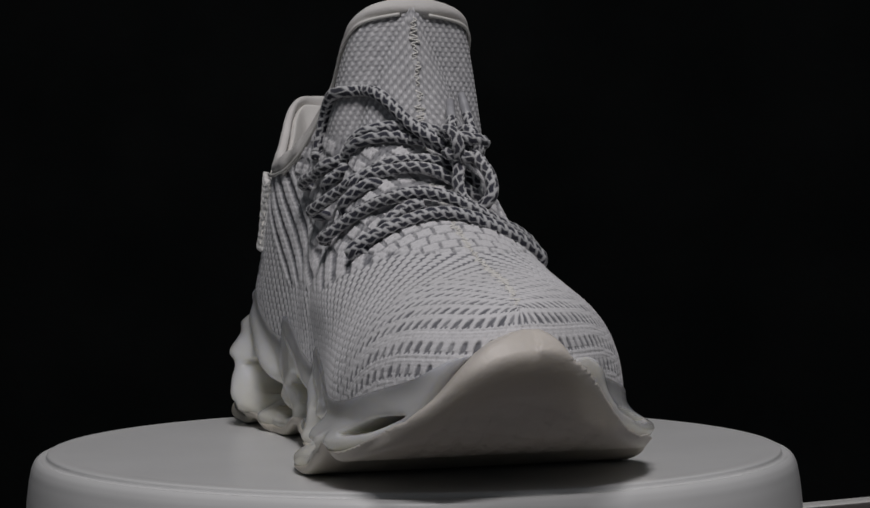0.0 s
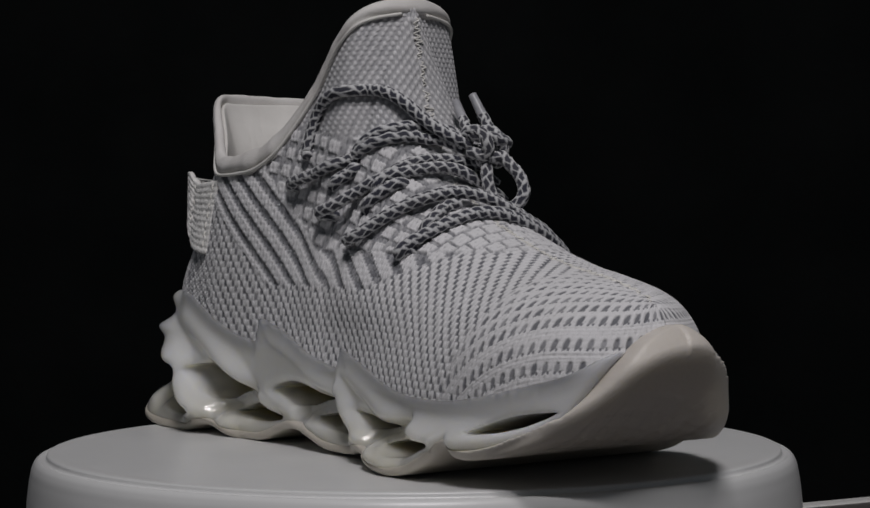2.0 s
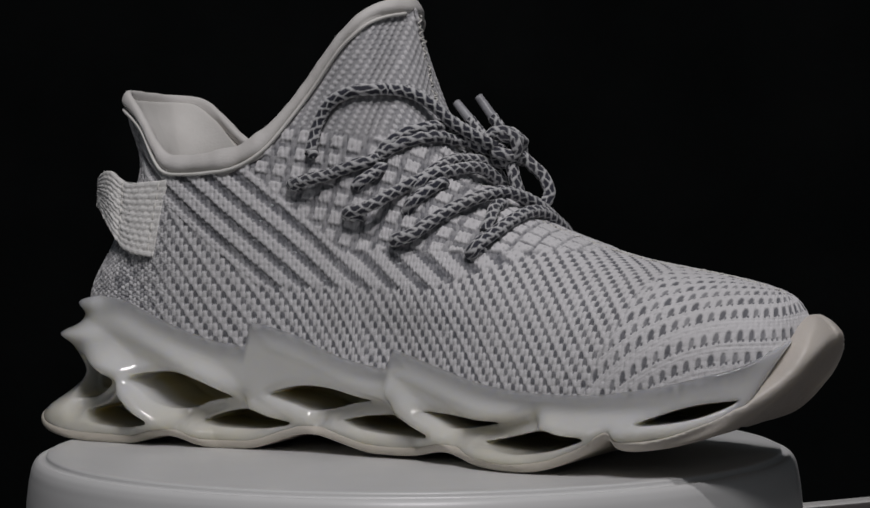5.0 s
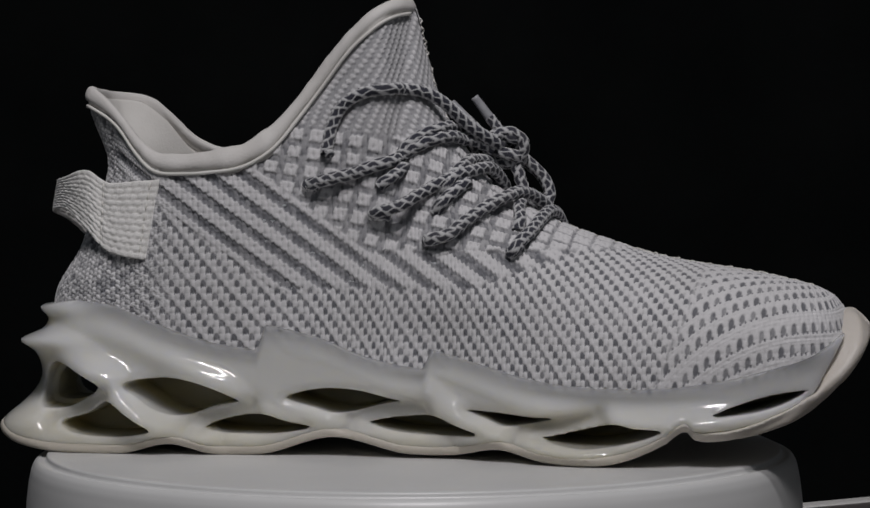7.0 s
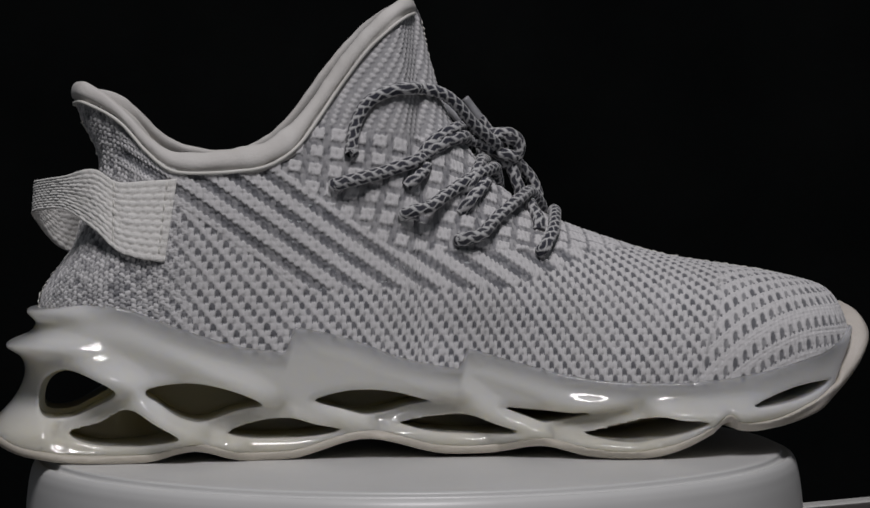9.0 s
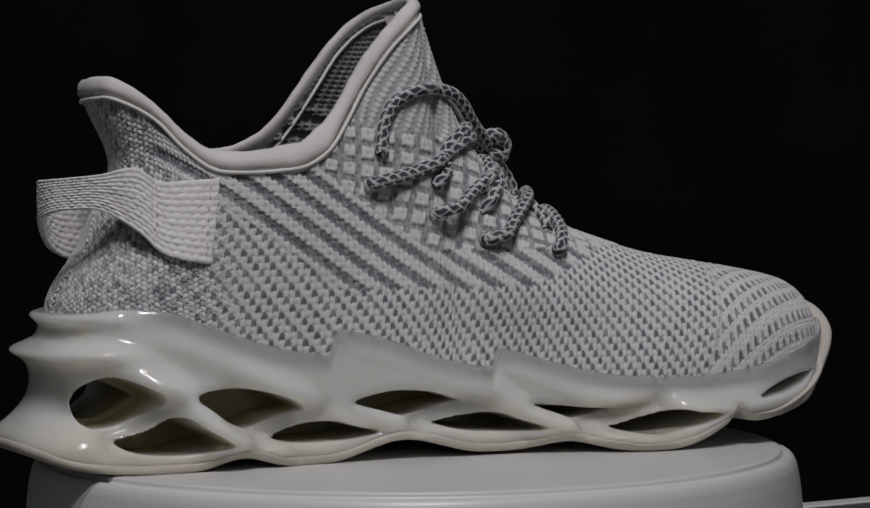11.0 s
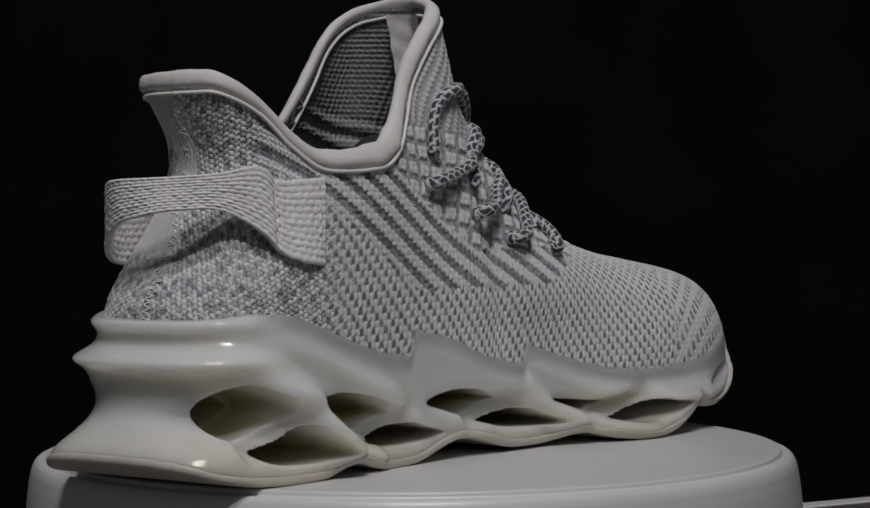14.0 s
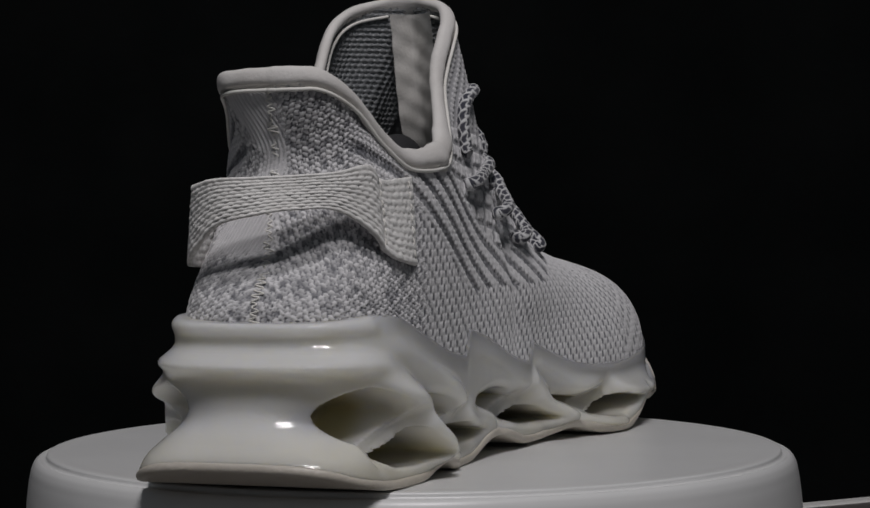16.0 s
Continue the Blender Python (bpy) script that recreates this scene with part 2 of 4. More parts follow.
LENSES.append([(-68.7, 9.2), (-60.5, 12.7), (-48.2, 14.4), (-38.9, 12), (-29.1, 9.5), (-40.7, 7.1), (-55.7, 6.7), (-64.1, 7.5)])
LENSES.append([(-39.4, 19.6), (-27.6, 23), (-14.6, 22.8), (-3.4, 20.2), (5, 18), (-5.2, 16.6), (-18.3, 13.7), (-29.5, 16.1)])
LENSES.append([(-11.6, 11.6), (-1.1, 14), (11.6, 14.6), (20.9, 11.4), (29.3, 8.4), (19.1, 7.3), (4.1, 7.9), (-4.9, 9.3)])
LENSES.append([(22.8, 16.8), (34, 16.1), (47.1, 15), (64.3, 15.5), (52.7, 12.9), (39.6, 10.8), (31.2, 13.3)])
LENSES.append([(47.8, 8.2), (58.3, 10.7), (72.3, 14), (80.7, 12.9), (90.4, 12), (80.7, 8), (67.6, 5.4), (56.4, 6)])
LENSES.append([(103.1, 16.1), (112.5, 20.2), (123.7, 23.4), (135.8, 24.5), (127.4, 19.8), (116.2, 17)])

# thin ribs that cross behind the ribbons
RIBS = [[(-122, 11.5), (-112, 15.0), (-103, 20.2)], [(-73, 10.3), (-63, 13.8), (-51, 16.4)], [(-17, 12.4), (-6, 15.4), (8, 16.8)], [(41, 9.2), (54, 12.0), (68, 14.9)]]

RIDGES = []
RIDGES.append([(-134.1, 40), (-119.2, 36.1), (-109.8, 31.4), (-102.4, 24.9), (-93, 15.5), (-81.8, 7.5), (-68.7, 3.7)])
RIDGES.append([(-128.5, 51.4), (-111.7, 48.6), (-94.9, 41.7), (-80, 33.3), (-61.3, 23), (-46.3, 15), (-27.6, 8.2), (-9, 4.3)])
RIDGES.append([(-46.3, 44.1), (-27.6, 37.6), (-5.2, 27.3), (9.7, 20.6), (24.7, 11.2), (39.6, 5.8), (62, 1.9)])
RIDGES.append([(12.5, 36.1), (32.1, 27.3), (54.5, 20.6), (75.1, 15.5), (97.5, 13.5), (121.8, 14.6), (140.5, 22.1)])


def soft_max(a, b, k):
    h = np.clip(0.5 + 0.5 * (a - b) / k, 0, 1)
    return b + (a - b) * h + k * h * (1 - h)


def knit_flank(rows, sign, gx, gz, mid):
    """How far out the knit reaches, on the grid of x and z; the middle line where there is none."""
    u, v = np.meshgrid(np.linspace(0, 1, 900), np.linspace(0, 1, 500), indexing="ij")
    p = upper_point(rows, u, v, sign).reshape(-1, 3)
    out = mid.copy() * sign
    i, k = np.round((p[:, 0] - gx[0]) / (gx[1] - gx[0])).astype(int), np.round((p[:, 2] - gz[0]) / (gz[1] - gz[0])).astype(int)
    ok = (i >= 0) & (i < len(gx)) & (k >= 0) & (k < len(gz))
    found = np.zeros(out.shape, bool)
    found[i[ok], k[ok]] = True
    np.maximum.at(out, (i[ok], k[ok]), sign * p[ok, 1])
    for level in range(len(gz) - 2, -1, -1):
        gap = ~found[:, level] & found[:, level + 1]
        out[gap, level] = out[gap, level + 1]
        found[gap, level] = True
    for _ in range(3):
        out[1:-1] = 0.25 * out[:-2] + 0.5 * out[1:-1] + 0.25 * out[2:]
    return out * sign


def sole_meshes(shoe):
    step = 0.8
    gx, gy, gz = np.arange(-153, 163, step), np.arange(-69, 61, step), np.arange(-3, 66, step)
    x2, z2 = np.meshgrid(gx, gz, indexing="ij")
    hole = np.full(x2.shape, 1e9)
    for poly in LENSES[:8]:
        hole = np.minimum(hole, polygon_distance(lens(poly), x2, z2))
    low_hole = hole
    hole = np.minimum(hole, polygon_distance(lens(LENSES[8]), x2, z2))
    relief = np.zeros(x2.shape)
    for rib in RIDGES:
        relief = np.maximum(relief, np.exp(-(line_distance(rib, x2, z2) / 8.5) ** 2))
    hole = hole + 0.4 - 0.7 * smoothstep(-85, -100, x2)
    relief = (7.2 * relief - 2.8) * (0.45 + 0.55 * smoothstep(-108, -62, x2))
    relief *= smoothstep(150, 125, x2) * smoothstep(-0.5, 6, z2 - z_bottom(x2)) * (0.1 + 0.9 * smoothstep(-1, 11, z_wing(x2) - z2))
    # each opening has its rim towards the toe prouder than the one towards the heel, so that the ribbons overlap like shells
    for poly in LENSES[:8]:
        p = np.asarray(poly)
        cx, cz = p.mean(0)
        t = (x2 - cx) / (0.5 * np.ptp(p[:, 0]))
        relief = relief + 4.0 * t * np.exp(-1.2 * t * t - ((z2 - cz) / 10) ** 2) * smoothstep(0, 5, z2 - z_bottom(x2))
    mid = yc(x2)
    near = side_edge(NEAR, x2, z2) - relief
    far = side_edge(FAR, x2, z2) + relief
    # the wall stays just outside the knit that it holds
    for edge, rows, sign in ((near, UPPER_NEAR, -1), (far, UPPER_FAR, 1)):
        knit = knit_flank(rows, sign, gx, gz, mid)
        fit_toe = np.clip(1 - np.clip(1 - (toe_front(z2) - x2) / 58, 0, 1) ** 2.5, 0.2, 1) ** 0.4
        knit = mid + (knit + sign * 1.0 - mid) / fit_toe - sign * 1.0
        wall = sign * np.maximum(sign * edge, sign * knit + 1.1)
        share = smoothstep(140, 128, x2) * smoothstep(-118, -106, x2)
        film = smoothstep(13, 2, z_wing(x2) - z2)
        film = np.maximum(film, smoothstep(-30, -44, x2) * (x2 > -50) * smoothstep(32, 36, z2))
        film = np.maximum(film, smoothstep(28, 14, x2) * (x2 > 8) * smoothstep(26, 30, z2))
        wall = wall * (1 - film) + (knit + sign * 0.9) * film
        edge += (wall - edge) * share
    waist = np.exp(-((z2 - 20) / 9) ** 2)
    back = x2 - heel_back(z2)
    toe = np.clip(1 - (toe_front(z2) - x2) / 58, 0, None)
    y = gy[None, :, None]
    off = y - mid[:, None]
    half = np.where(off < 0, (mid - near)[:, None], (far - mid)[:, None])
    across = np.abs(off) / half
    # the heel is rounder at its waist, above all on the near side
    soft = np.where(off < 0, waist[:, None], 0.3 * waist[:, None])
    high = smoothstep(8, 25, z2)[:, None]
    power = 3.2 - 0.45 * high - 0.8 * soft
    heel = np.clip(1 - back[:, None] / (30 + 3 * high + 18 * soft), 0, None)
    round_heel = (across ** power + heel ** power) ** (1 / power)
    round_toe = (across ** 2.5 + toe[:, None] ** 2.5) ** 0.4
    flank = (np.maximum(round_heel, round_toe) - 1) * np.minimum(half, 40)
    bottom, top = z_bottom(x2), z_wing(x2)
    # the underside of the toe is hollow in the middle
    floor = bottom[:, None] + 5 * np.exp(-(off / 24) ** 2) * smoothstep(126, 147, x2)[:, None]
    # the rear ribbon swells out; every ribbon rolls in towards the openings
    swell = np.exp(-(line_distance(RIDGES[0], x2, z2) / 9.5) ** 2) * smoothstep(-130, -110, x2) * smoothstep(-72, -90, x2) * smoothstep(2, 10, z2) * smoothstep(36, 25, z2)
    roll = (1.0 + 1.0 * smoothstep(-100, -80, x2)) * smoothstep(3.0, -1.0, hole) * smoothstep(1.5, 6.5, z2 - bottom) * smoothstep(104, 92, x2) * smoothstep(-118, -100, x2)
    swell = np.where(off < 0, 6.0 * swell[:, None], 8.0 * swell[:, None])
    behind = np.zeros(x2.shape)
    for rib in RIBS:
        behind = np.maximum(behind, np.exp(-(line_distance(rib, x2, z2) / 3.6) ** 2))
    flank = flank - swell + roll[:, None] + 6.0 * behind[:, None]
    far_flame = 57 - np.abs(x2 - 26) * 1.1
    tops = np.where(y > 15, np.maximum(top, far_flame)[:, None], top[:, None])
    body = soft_max(flank, floor + (1.5 + 9 * smoothstep(133, 148, x2) - z2)[:, None] + 6 * np.exp(-(off / 30) ** 2) * smoothstep(114, 136, x2)[:, None], 2.0)
    body = soft_max(body, z2[:, None] - tops, 1.2)
    # the openings meet a core in the middle of the sole, but the rearmost pass right through
    core = np.abs(y - mid[:, None]) - (7.5 + 5.5 * smoothstep(40, 80, x2) + 4 * smoothstep(-92, -104, x2))[:, None]
    cut = np.maximum((hole + 0.7 * behind)[:, None], -core)
    slot = polygon_distance(lens(LENSES[0]), x2, z2) + 1.6
    cut = np.minimum(cut, slot[:, None])
    body = soft_max(body, -cut, 0.8)
    v, f = surface_nets(body, (gx[0], gy[0], gz[0]), step)
    film = smoothstep(7.5, 0.3, z_wing(v[:, 0]) - v[:, 2]) * smoothstep(-112, -100, v[:, 0]) * smoothstep(146, 136, v[:, 0])
    core_share = smoothstep(28, 19, np.abs(v[:, 1] - yc(v[:, 0]))) * smoothstep(-130, -120, v[:, 0]) * smoothstep(140, 128, v[:, 0])
    mesh_object("midsole", v * MM, f, MIDSOLE, shoe, "milky translucent rubber midsole with twisted open ribbons", attrs={"film": film, "core": core_share})
    # the outsole: a thin sheet below that climbs over the toe as a lip
    lip = spline1([(-153, 11), (-146, 10.2), (-138, 6.6)], x2)
    lip = np.where(x2 > -138, bottom + 3.0, lip)
    toe_lip = spline1([(97, 11), (104, 11.5), (112, 12.5), (123, 16), (134, 21.5), (140, 27), (143, 37), (145.5, 46.5), (150, 49.5), (158, 50)], x2)
    lip = np.where(x2 > 98.5, toe_lip, lip)
    drop = spline1([(0, 50), (8, 48), (16, 44), (22, 38.5), (28, 31), (36, 24.5), (46, 19), (60, 14)], np.where(off > 0, 1.9 * off, -off))
    lips = np.where(x2[:, None] > 108, np.minimum(lip[:, None], drop), lip[:, None])
    lips = np.maximum(lips, floor + 3.0)
    # low blocks on the tread under the toe
    tread = 0.55 * (smoothstep(0.25, 0.5, np.sin(x2[:, None] * 0.9 + 0.25 * y)) + smoothstep(0.25, 0.5, np.sin(y * 0.75 + 0.0 * x2[:, None]))) * smoothstep(108, 116, x2)[:, None] * smoothstep(150, 140, x2)[:, None] * smoothstep(0.75, 0.6, across)
    grow = 0.5 + 1.3 * smoothstep(98, 110, x2)
    out = soft_max(flank - grow[:, None], floor + tread - z2[:, None], (1.6 + 2.6 * smoothstep(122, 146, x2))[:, None])
    out = soft_max(out, z2[:, None] - lips, 0.8)
    out = soft_max(out, -np.maximum(low_hole[:, None] - 0.2, -core), 1.0)
    v, f = surface_nets(out, (gx[0], gy[0], gz[0]), step)
    mesh_object("outsole", v * MM, f, OUTSOLE, shoe, "cream rubber outsole sheet that wraps up over the toe")


# the upper: lines from the heel (u = 0) round to the toe (u = 1), mm
AROUND = [0, 0.04, 0.08, 0.12, 0.17, 0.23, 0.29, 0.34, 0.38, 0.42, 0.46, 0.5, 0.53, 0.56, 0.6, 0.63, 0.67, 0.71, 0.76, 0.8, 0.84, 0.88, 0.92, 0.95, 0.975, 1]  # u
FOOT_X = [-128, -127, -122, -110, -97, -80, -62, -47, -37, -28, -20, -12, -6, 0, 8, 14, 24, 36, 54, 70, 86, 104, 122, 136, 146, 151]  # lower edge, inside the sole
FOOT_Z = [42, 42, 42, 42, 41, 38, 34, 32, 32, 31, 30, 29, 28, 28, 28, 28, 27, 25, 23, 22, 22, 23, 25, 28, 31, 35]
FOOT_Y_NEAR = [6, -6, -20, -28, -30.5, -32.5, -33.5, -34, -34.5, -35.5, -36.5, -37.5, -38, -38.5, -39, -39.5, -41, -43.5, -48, -52, -54.5, -56, -53.5, -47.5, -37.5, -19]
FOOT_Y_FAR = [6, 18, 31, 37, 38.5, 39, 39, 38, 37, 36.5, 36, 36, 36, 36, 36.5, 37, 38.5, 40.5, 42.5, 42.5, 39.5, 33.5, 23, 10.5, -3, -19]
TOP_X = [-118, -117.5, -114.5, -106, -97, -84, -66, -54, -45, -37.5, -27.5, -16.5, -6.5, 0.5, 5.5, 9, 17, 27, 48, 68, 87, 106, 122, 131, 138, 143]  # collar, tongue and the middle seam
TOP_Y_NEAR = [6, -2, -10.5, -17, -21.5, -26, -28.5, -28, -25.5, -22, -18, -18, -14.5, 0, -1, -1, -1.5, -2, -3, -5, -7, -9.5, -12, -14, -15.5, -16.5]
TOP_Y_FAR = [6, 15.5, 26, 30.7, 30, 30.8, 31, 29.5, 26, 25, 24, 24.5, 19, 0, -1, -1, -1.5, -2, -3, -5, -7, -9.5, -12, -14, -15.5, -16.5]
TOP_Z_NEAR = [123.6, 123.7, 123.3, 117.6, 107, 99, 99.5, 101.5, 107, 116, 129.5, 143, 151.5, 153.5, 136, 122, 105, 92, 79.5, 72, 66.5, 63.2, 60.5, 58.5, 56.5, 54]
TOP_Z_FAR = [123.6, 123.5, 122.9, 121.8, 117, 105, 101, 102.5, 107.5, 116, 129.5, 143, 151.5, 153.5, 136, 122, 105, 92, 79.5, 72, 66.5, 63.2, 60.5, 58.5, 56.5, 54]
ROUNDNESS = [1.3, 1.3, 1.2, 1.2, 1.25, 1.4, 1.4, 1.35, 1.3, 1.25, 1.2, 1.15, 1.15, 1.25, 1.45, 1.65, 1.8, 1.85, 1.85, 1.95, 2.15, 2.3, 2.35, 2.3, 2.1, 1.9]  # 1: straight wall, 2: ellipse
BULGE = [0, 0, 0, 0, 0.5, 1, 1, 1, 1, 1, 1, 1, 1, 1, 0.5, 0.2, 0, 0, 0, 0, 0, 0, 0, 0, 0, 0]
UPPER_NEAR = np.column_stack([AROUND, FOOT_X, FOOT_Y_NEAR, FOOT_Z, TOP_X, TOP_Y_NEAR, TOP_Z_NEAR, ROUNDNESS, BULGE])
UPPER_FAR = np.column_stack([AROUND, FOOT_X, FOOT_Y_FAR, FOOT_Z, TOP_X, TOP_Y_FAR, TOP_Z_FAR, ROUNDNESS, BULGE])


def upper_point(rows, u, v, sign):
    """A point of the upper: u from the heel round to the toe, v from the sole up to the collar or the middle seam."""
    k = spline(rows, u)
    b, c, n, bul = k[..., 0:3], k[..., 3:6], k[..., 6], k[..., 7]
    phi = v * np.pi / 2
    ch, sv = np.cos(phi) ** (2 / n), np.sin(phi) ** (2 / n)
    x = c[..., 0] + (b[..., 0] - c[..., 0]) * ch
    y = c[..., 1] + (b[..., 1] - c[..., 1]) * ch + sign * bul * np.sin(np.pi * v)
    z = b[..., 2] + (c[..., 2] - b[..., 2]) * sv
    dent = np.exp(-((z - 97) / 19) ** 2) * np.exp(-(u / 0.14) ** 2)
    x = x + 15.0 * dent + 6.5 * np.exp(-((z - 71) / 12) ** 2) * np.exp(-(u / 0.125) ** 2) - 2.0 * np.exp(-((z - 54) / 11) ** 2) * np.exp(-(u / 0.1) ** 2)
    y = y + sign * 3.2 * np.exp(-((z - 56) / 13) ** 2) * np.exp(-((x - 22) / 42) ** 2)
    pinch = np.exp(-((z - 96) / (22 if sign < 0 else 25)) ** 2) * np.exp(-((u - 0.085) / (0.075 if sign < 0 else 0.085)) ** 2)
    y = y - sign * (5.5 if sign < 0 else 15.0) * pinch
    return np.stack([x, y, z], -1)


def hashed(i, j, k=0.0):
    return np.mod(np.sin(i * 127.1 + j * 311.7 + k * 74.7) * 43758.5453, 1.0)


def lattice_dots(da, dh, ra, rh):
    """Soft spots on a grid of cells: 1 in the middle, 0 outside."""
    return smoothstep(1.2, 0.72, np.sqrt((da / ra) ** 2 + (dh / rh) ** 2))


def knit_pattern(x, y, z, a, h, sign):
    """Grey (0 to 1) and relief in mm of the knit; grey is thread colour plus shade painted between loops. a: length
    along the side, h: length up it, counted from the table.
    """
    course = 2.28
    # stitches: columns of plump loops, closer together towards the toe
    wales = a / 2.0 + 0.06 * 12 * np.log1p(np.exp((52 - a) / 12)) * -1.0 + 0.105 * 30 * np.log1p(np.exp((a - 150) / 30))
    ci = np.floor(wales)
    ri = np.floor(h / course)
    fa, fh = wales - ci - 0.5, h / course - ri - 0.5
    lean = fa + 0.22 * fh * np.where(np.mod(ci + ri, 2) > 0.5, 1, -1)
    loop = np.sqrt(np.clip(1 - (lean / 0.55) ** 2 - (fh / 0.85) ** 2, 0, 1))
    fuzz, fuzz2 = hashed(ci, ri, 3.0), hashed(ci, ri, 9.0)
    cj = np.floor(a / 1.9)
    lift = h / 1.72 + 0.5 * np.mod(cj, 2)
    rj = np.floor(lift)
    ga, gh = a / 1.9 - cj - 0.5, lift - rj - 0.5
    knot = np.sqrt(np.clip(1 - ((ga + 0.3 * gh * np.where(np.mod(cj, 2) > 0.5, 1, -1)) / 0.54) ** 2 - (gh / 0.60) ** 2, 0, 1))
    mix = hashed(cj, rj, 8.0)
    # every third stitch of a column is grey, one course lower in the next column
    front = smoothstep(-20, 20, x)
    phase = (h / course + ci) / 3.0
    k = np.floor(phase)
    jit, jit2 = hashed(ci, k) - 0.5, hashed(ci, k, 5.0) - 0.5
    dh = (phase - k - 0.5 + 0.05 * jit) * 3 * course
    grey = lattice_dots(fa * 1.85, dh, 0.92 + 0.12 * jit2 + 0.06 * front, 1.24 + 0.15 * jit) * (0.92 + 0.3 * jit)
    pin = (lattice_dots(fa * 1.85 - 0.85, dh + 0.5, 0.36, 0.8) + lattice_dots(fa * 1.85 + 0.85, dh + 1.0, 0.34, 0.65)) * (jit2 > -0.3)
    # the rear is more mixed
    rear = smoothstep(-70, -100, x)
    # its last term paints shade into the gaps between the knots
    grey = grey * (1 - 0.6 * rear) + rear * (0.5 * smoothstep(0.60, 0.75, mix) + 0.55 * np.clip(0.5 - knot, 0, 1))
    loop = loop * (1 - rear) + knot * rear
    # dots in climbing rows round the toe, with plain ribs between
    toe = smoothstep(88.5, 91.5, x - 0.42 * np.clip(z - 34, -8, 40))
    bend = np.clip(136 - x, 0, 60)
    level = h + 0.0105 * bend ** 2
    row = np.interp(level, [18, 24, 31, 37.5, 44.5, 53.5, 59.5, 65.5, 71.5, 77.5, 83.5, 89.5, 95.5, 101.5], np.arange(-3, 11))
    gap = np.interp(level, [36, 48, 50, 56, 60], [6.6, 7.5, 8.0, 6.0, 6.0])
    rk = np.round(row)
    col = (a + 0.12 * level) / 3.45 + 0.5 * np.mod(rk, 2)
    ck = np.floor(col)
    tj = hashed(ck, rk, 2.0) - 0.5
    td, te = (col - ck - 0.5) * 3.45, (row - rk) * gap
    climb = np.clip(0.021 * bend, 0, 0.7)
    thin = 1 - 0.35 * smoothstep(66, 84, level)
    tdot = lattice_dots(td - 0.15 * te, te + 0.5 * td * climb, 0.88 * (1 + 0.2 * tj), 1.8 * thin * (1 + 0.2 * tj)) * (0.86 + 0.4 * tj)
    tpin = lattice_dots(td - 0.8, te + 1.5, 0.34, 0.6) + lattice_dots(td + 0.7, te + 1.6, 0.34, 0.55)
    rib = np.cos(2 * np.pi * level / 1.5) * smoothstep(0.24, 0.40, np.abs(row - rk))
    grey = grey * (1 - toe) + tdot * toe
    depth = (-0.28 * grey - 0.3 * pin) * (1 - toe) + (-0.34 * tdot + 0.045 * rib - 0.3 * tpin) * toe
    # the dark inside of the pinholes is painted on as full grey
    grey = np.maximum(grey, 1.0 * pin * (1 - toe) + 0.95 * np.clip(tpin, 0, 1) * toe)
    # slanting stripes of two courses each
    q = z + 0.71 * x
    low = 55.5 + np.clip(x - 25, 0, 99) * 0.36
    ins = smoothstep(25.5, 26.5, q) * smoothstep(low, low + 1.5, z + 0.5 * np.sin(a * 2.1)) * smoothstep(62, 58, x) * smoothstep(-104, -100, x)
    ins = ins * np.where(x < -8, smoothstep(62.0, 61.0, q), smoothstep(69.5, 68.5, z))
    band = np.mod((q - 28.1 + 0.35 * np.sin(a * 3.25)) / 8.7, 1.0)
    dark = smoothstep(0.03, 0.10, band) * smoothstep(0.55, 0.48, band)
    groove = smoothstep(0.09, 0.03, np.abs(band - 0.29)) * (0.4 + 0.6 * (fuzz > 0.35))
    grey = grey * (1 - ins) + (dark * (0.74 + 0.3 * (fuzz - 0.5) + 0.34 * groove) + 0.05) * ins
    depth = depth * (1 - ins) + (-0.5 * dark - 0.2 * groove + 0.22 * (1 - dark)) * ins
    # raised white squares round the eyelets
    sq = smoothstep(61.0, 62.0, np.where(x < -8, q, 0)) + smoothstep(68.5, 69.5, np.where(x >= -8, z, 0))
    sq = np.clip(sq, 0, 1) * smoothstep(-52, -50, x) * smoothstep(80, 72, x + np.clip(62 - z, 0, 99) * 2)
    arc = h - 9.0
    stag = smoothstep(40, 46, x)
    sx, sz = (x - 0.22 * z + 0.8 * np.sin(z * 0.12)) / 7.0, (arc + 0.2 * x + 0.7 * np.sin(x * 0.1)) / 6.5
    si = np.floor(sx)
    sz = sz + 0.5 * np.mod(si, 2) * stag
    sj = np.floor(sz)
    ex, ez = np.abs(sx - si - 0.5), np.abs(sz - sj - 0.5)
    half = 0.325 + 0.09 * smoothstep(20, 60, x) + 0.05 * (hashed(si, sj) - 0.5) + 0.03 * np.sin(a * 3.25) * np.sin(h * 2.9)
    block = smoothstep(half + 0.035, half - 0.035, np.maximum(ex, ez))
    grey = grey * (1 - sq) + (1 - block) * (0.68 + 0.4 * (fuzz - 0.5)) * sq
    depth = depth * (1 - sq) + (0.6 * block - 0.2) * sq
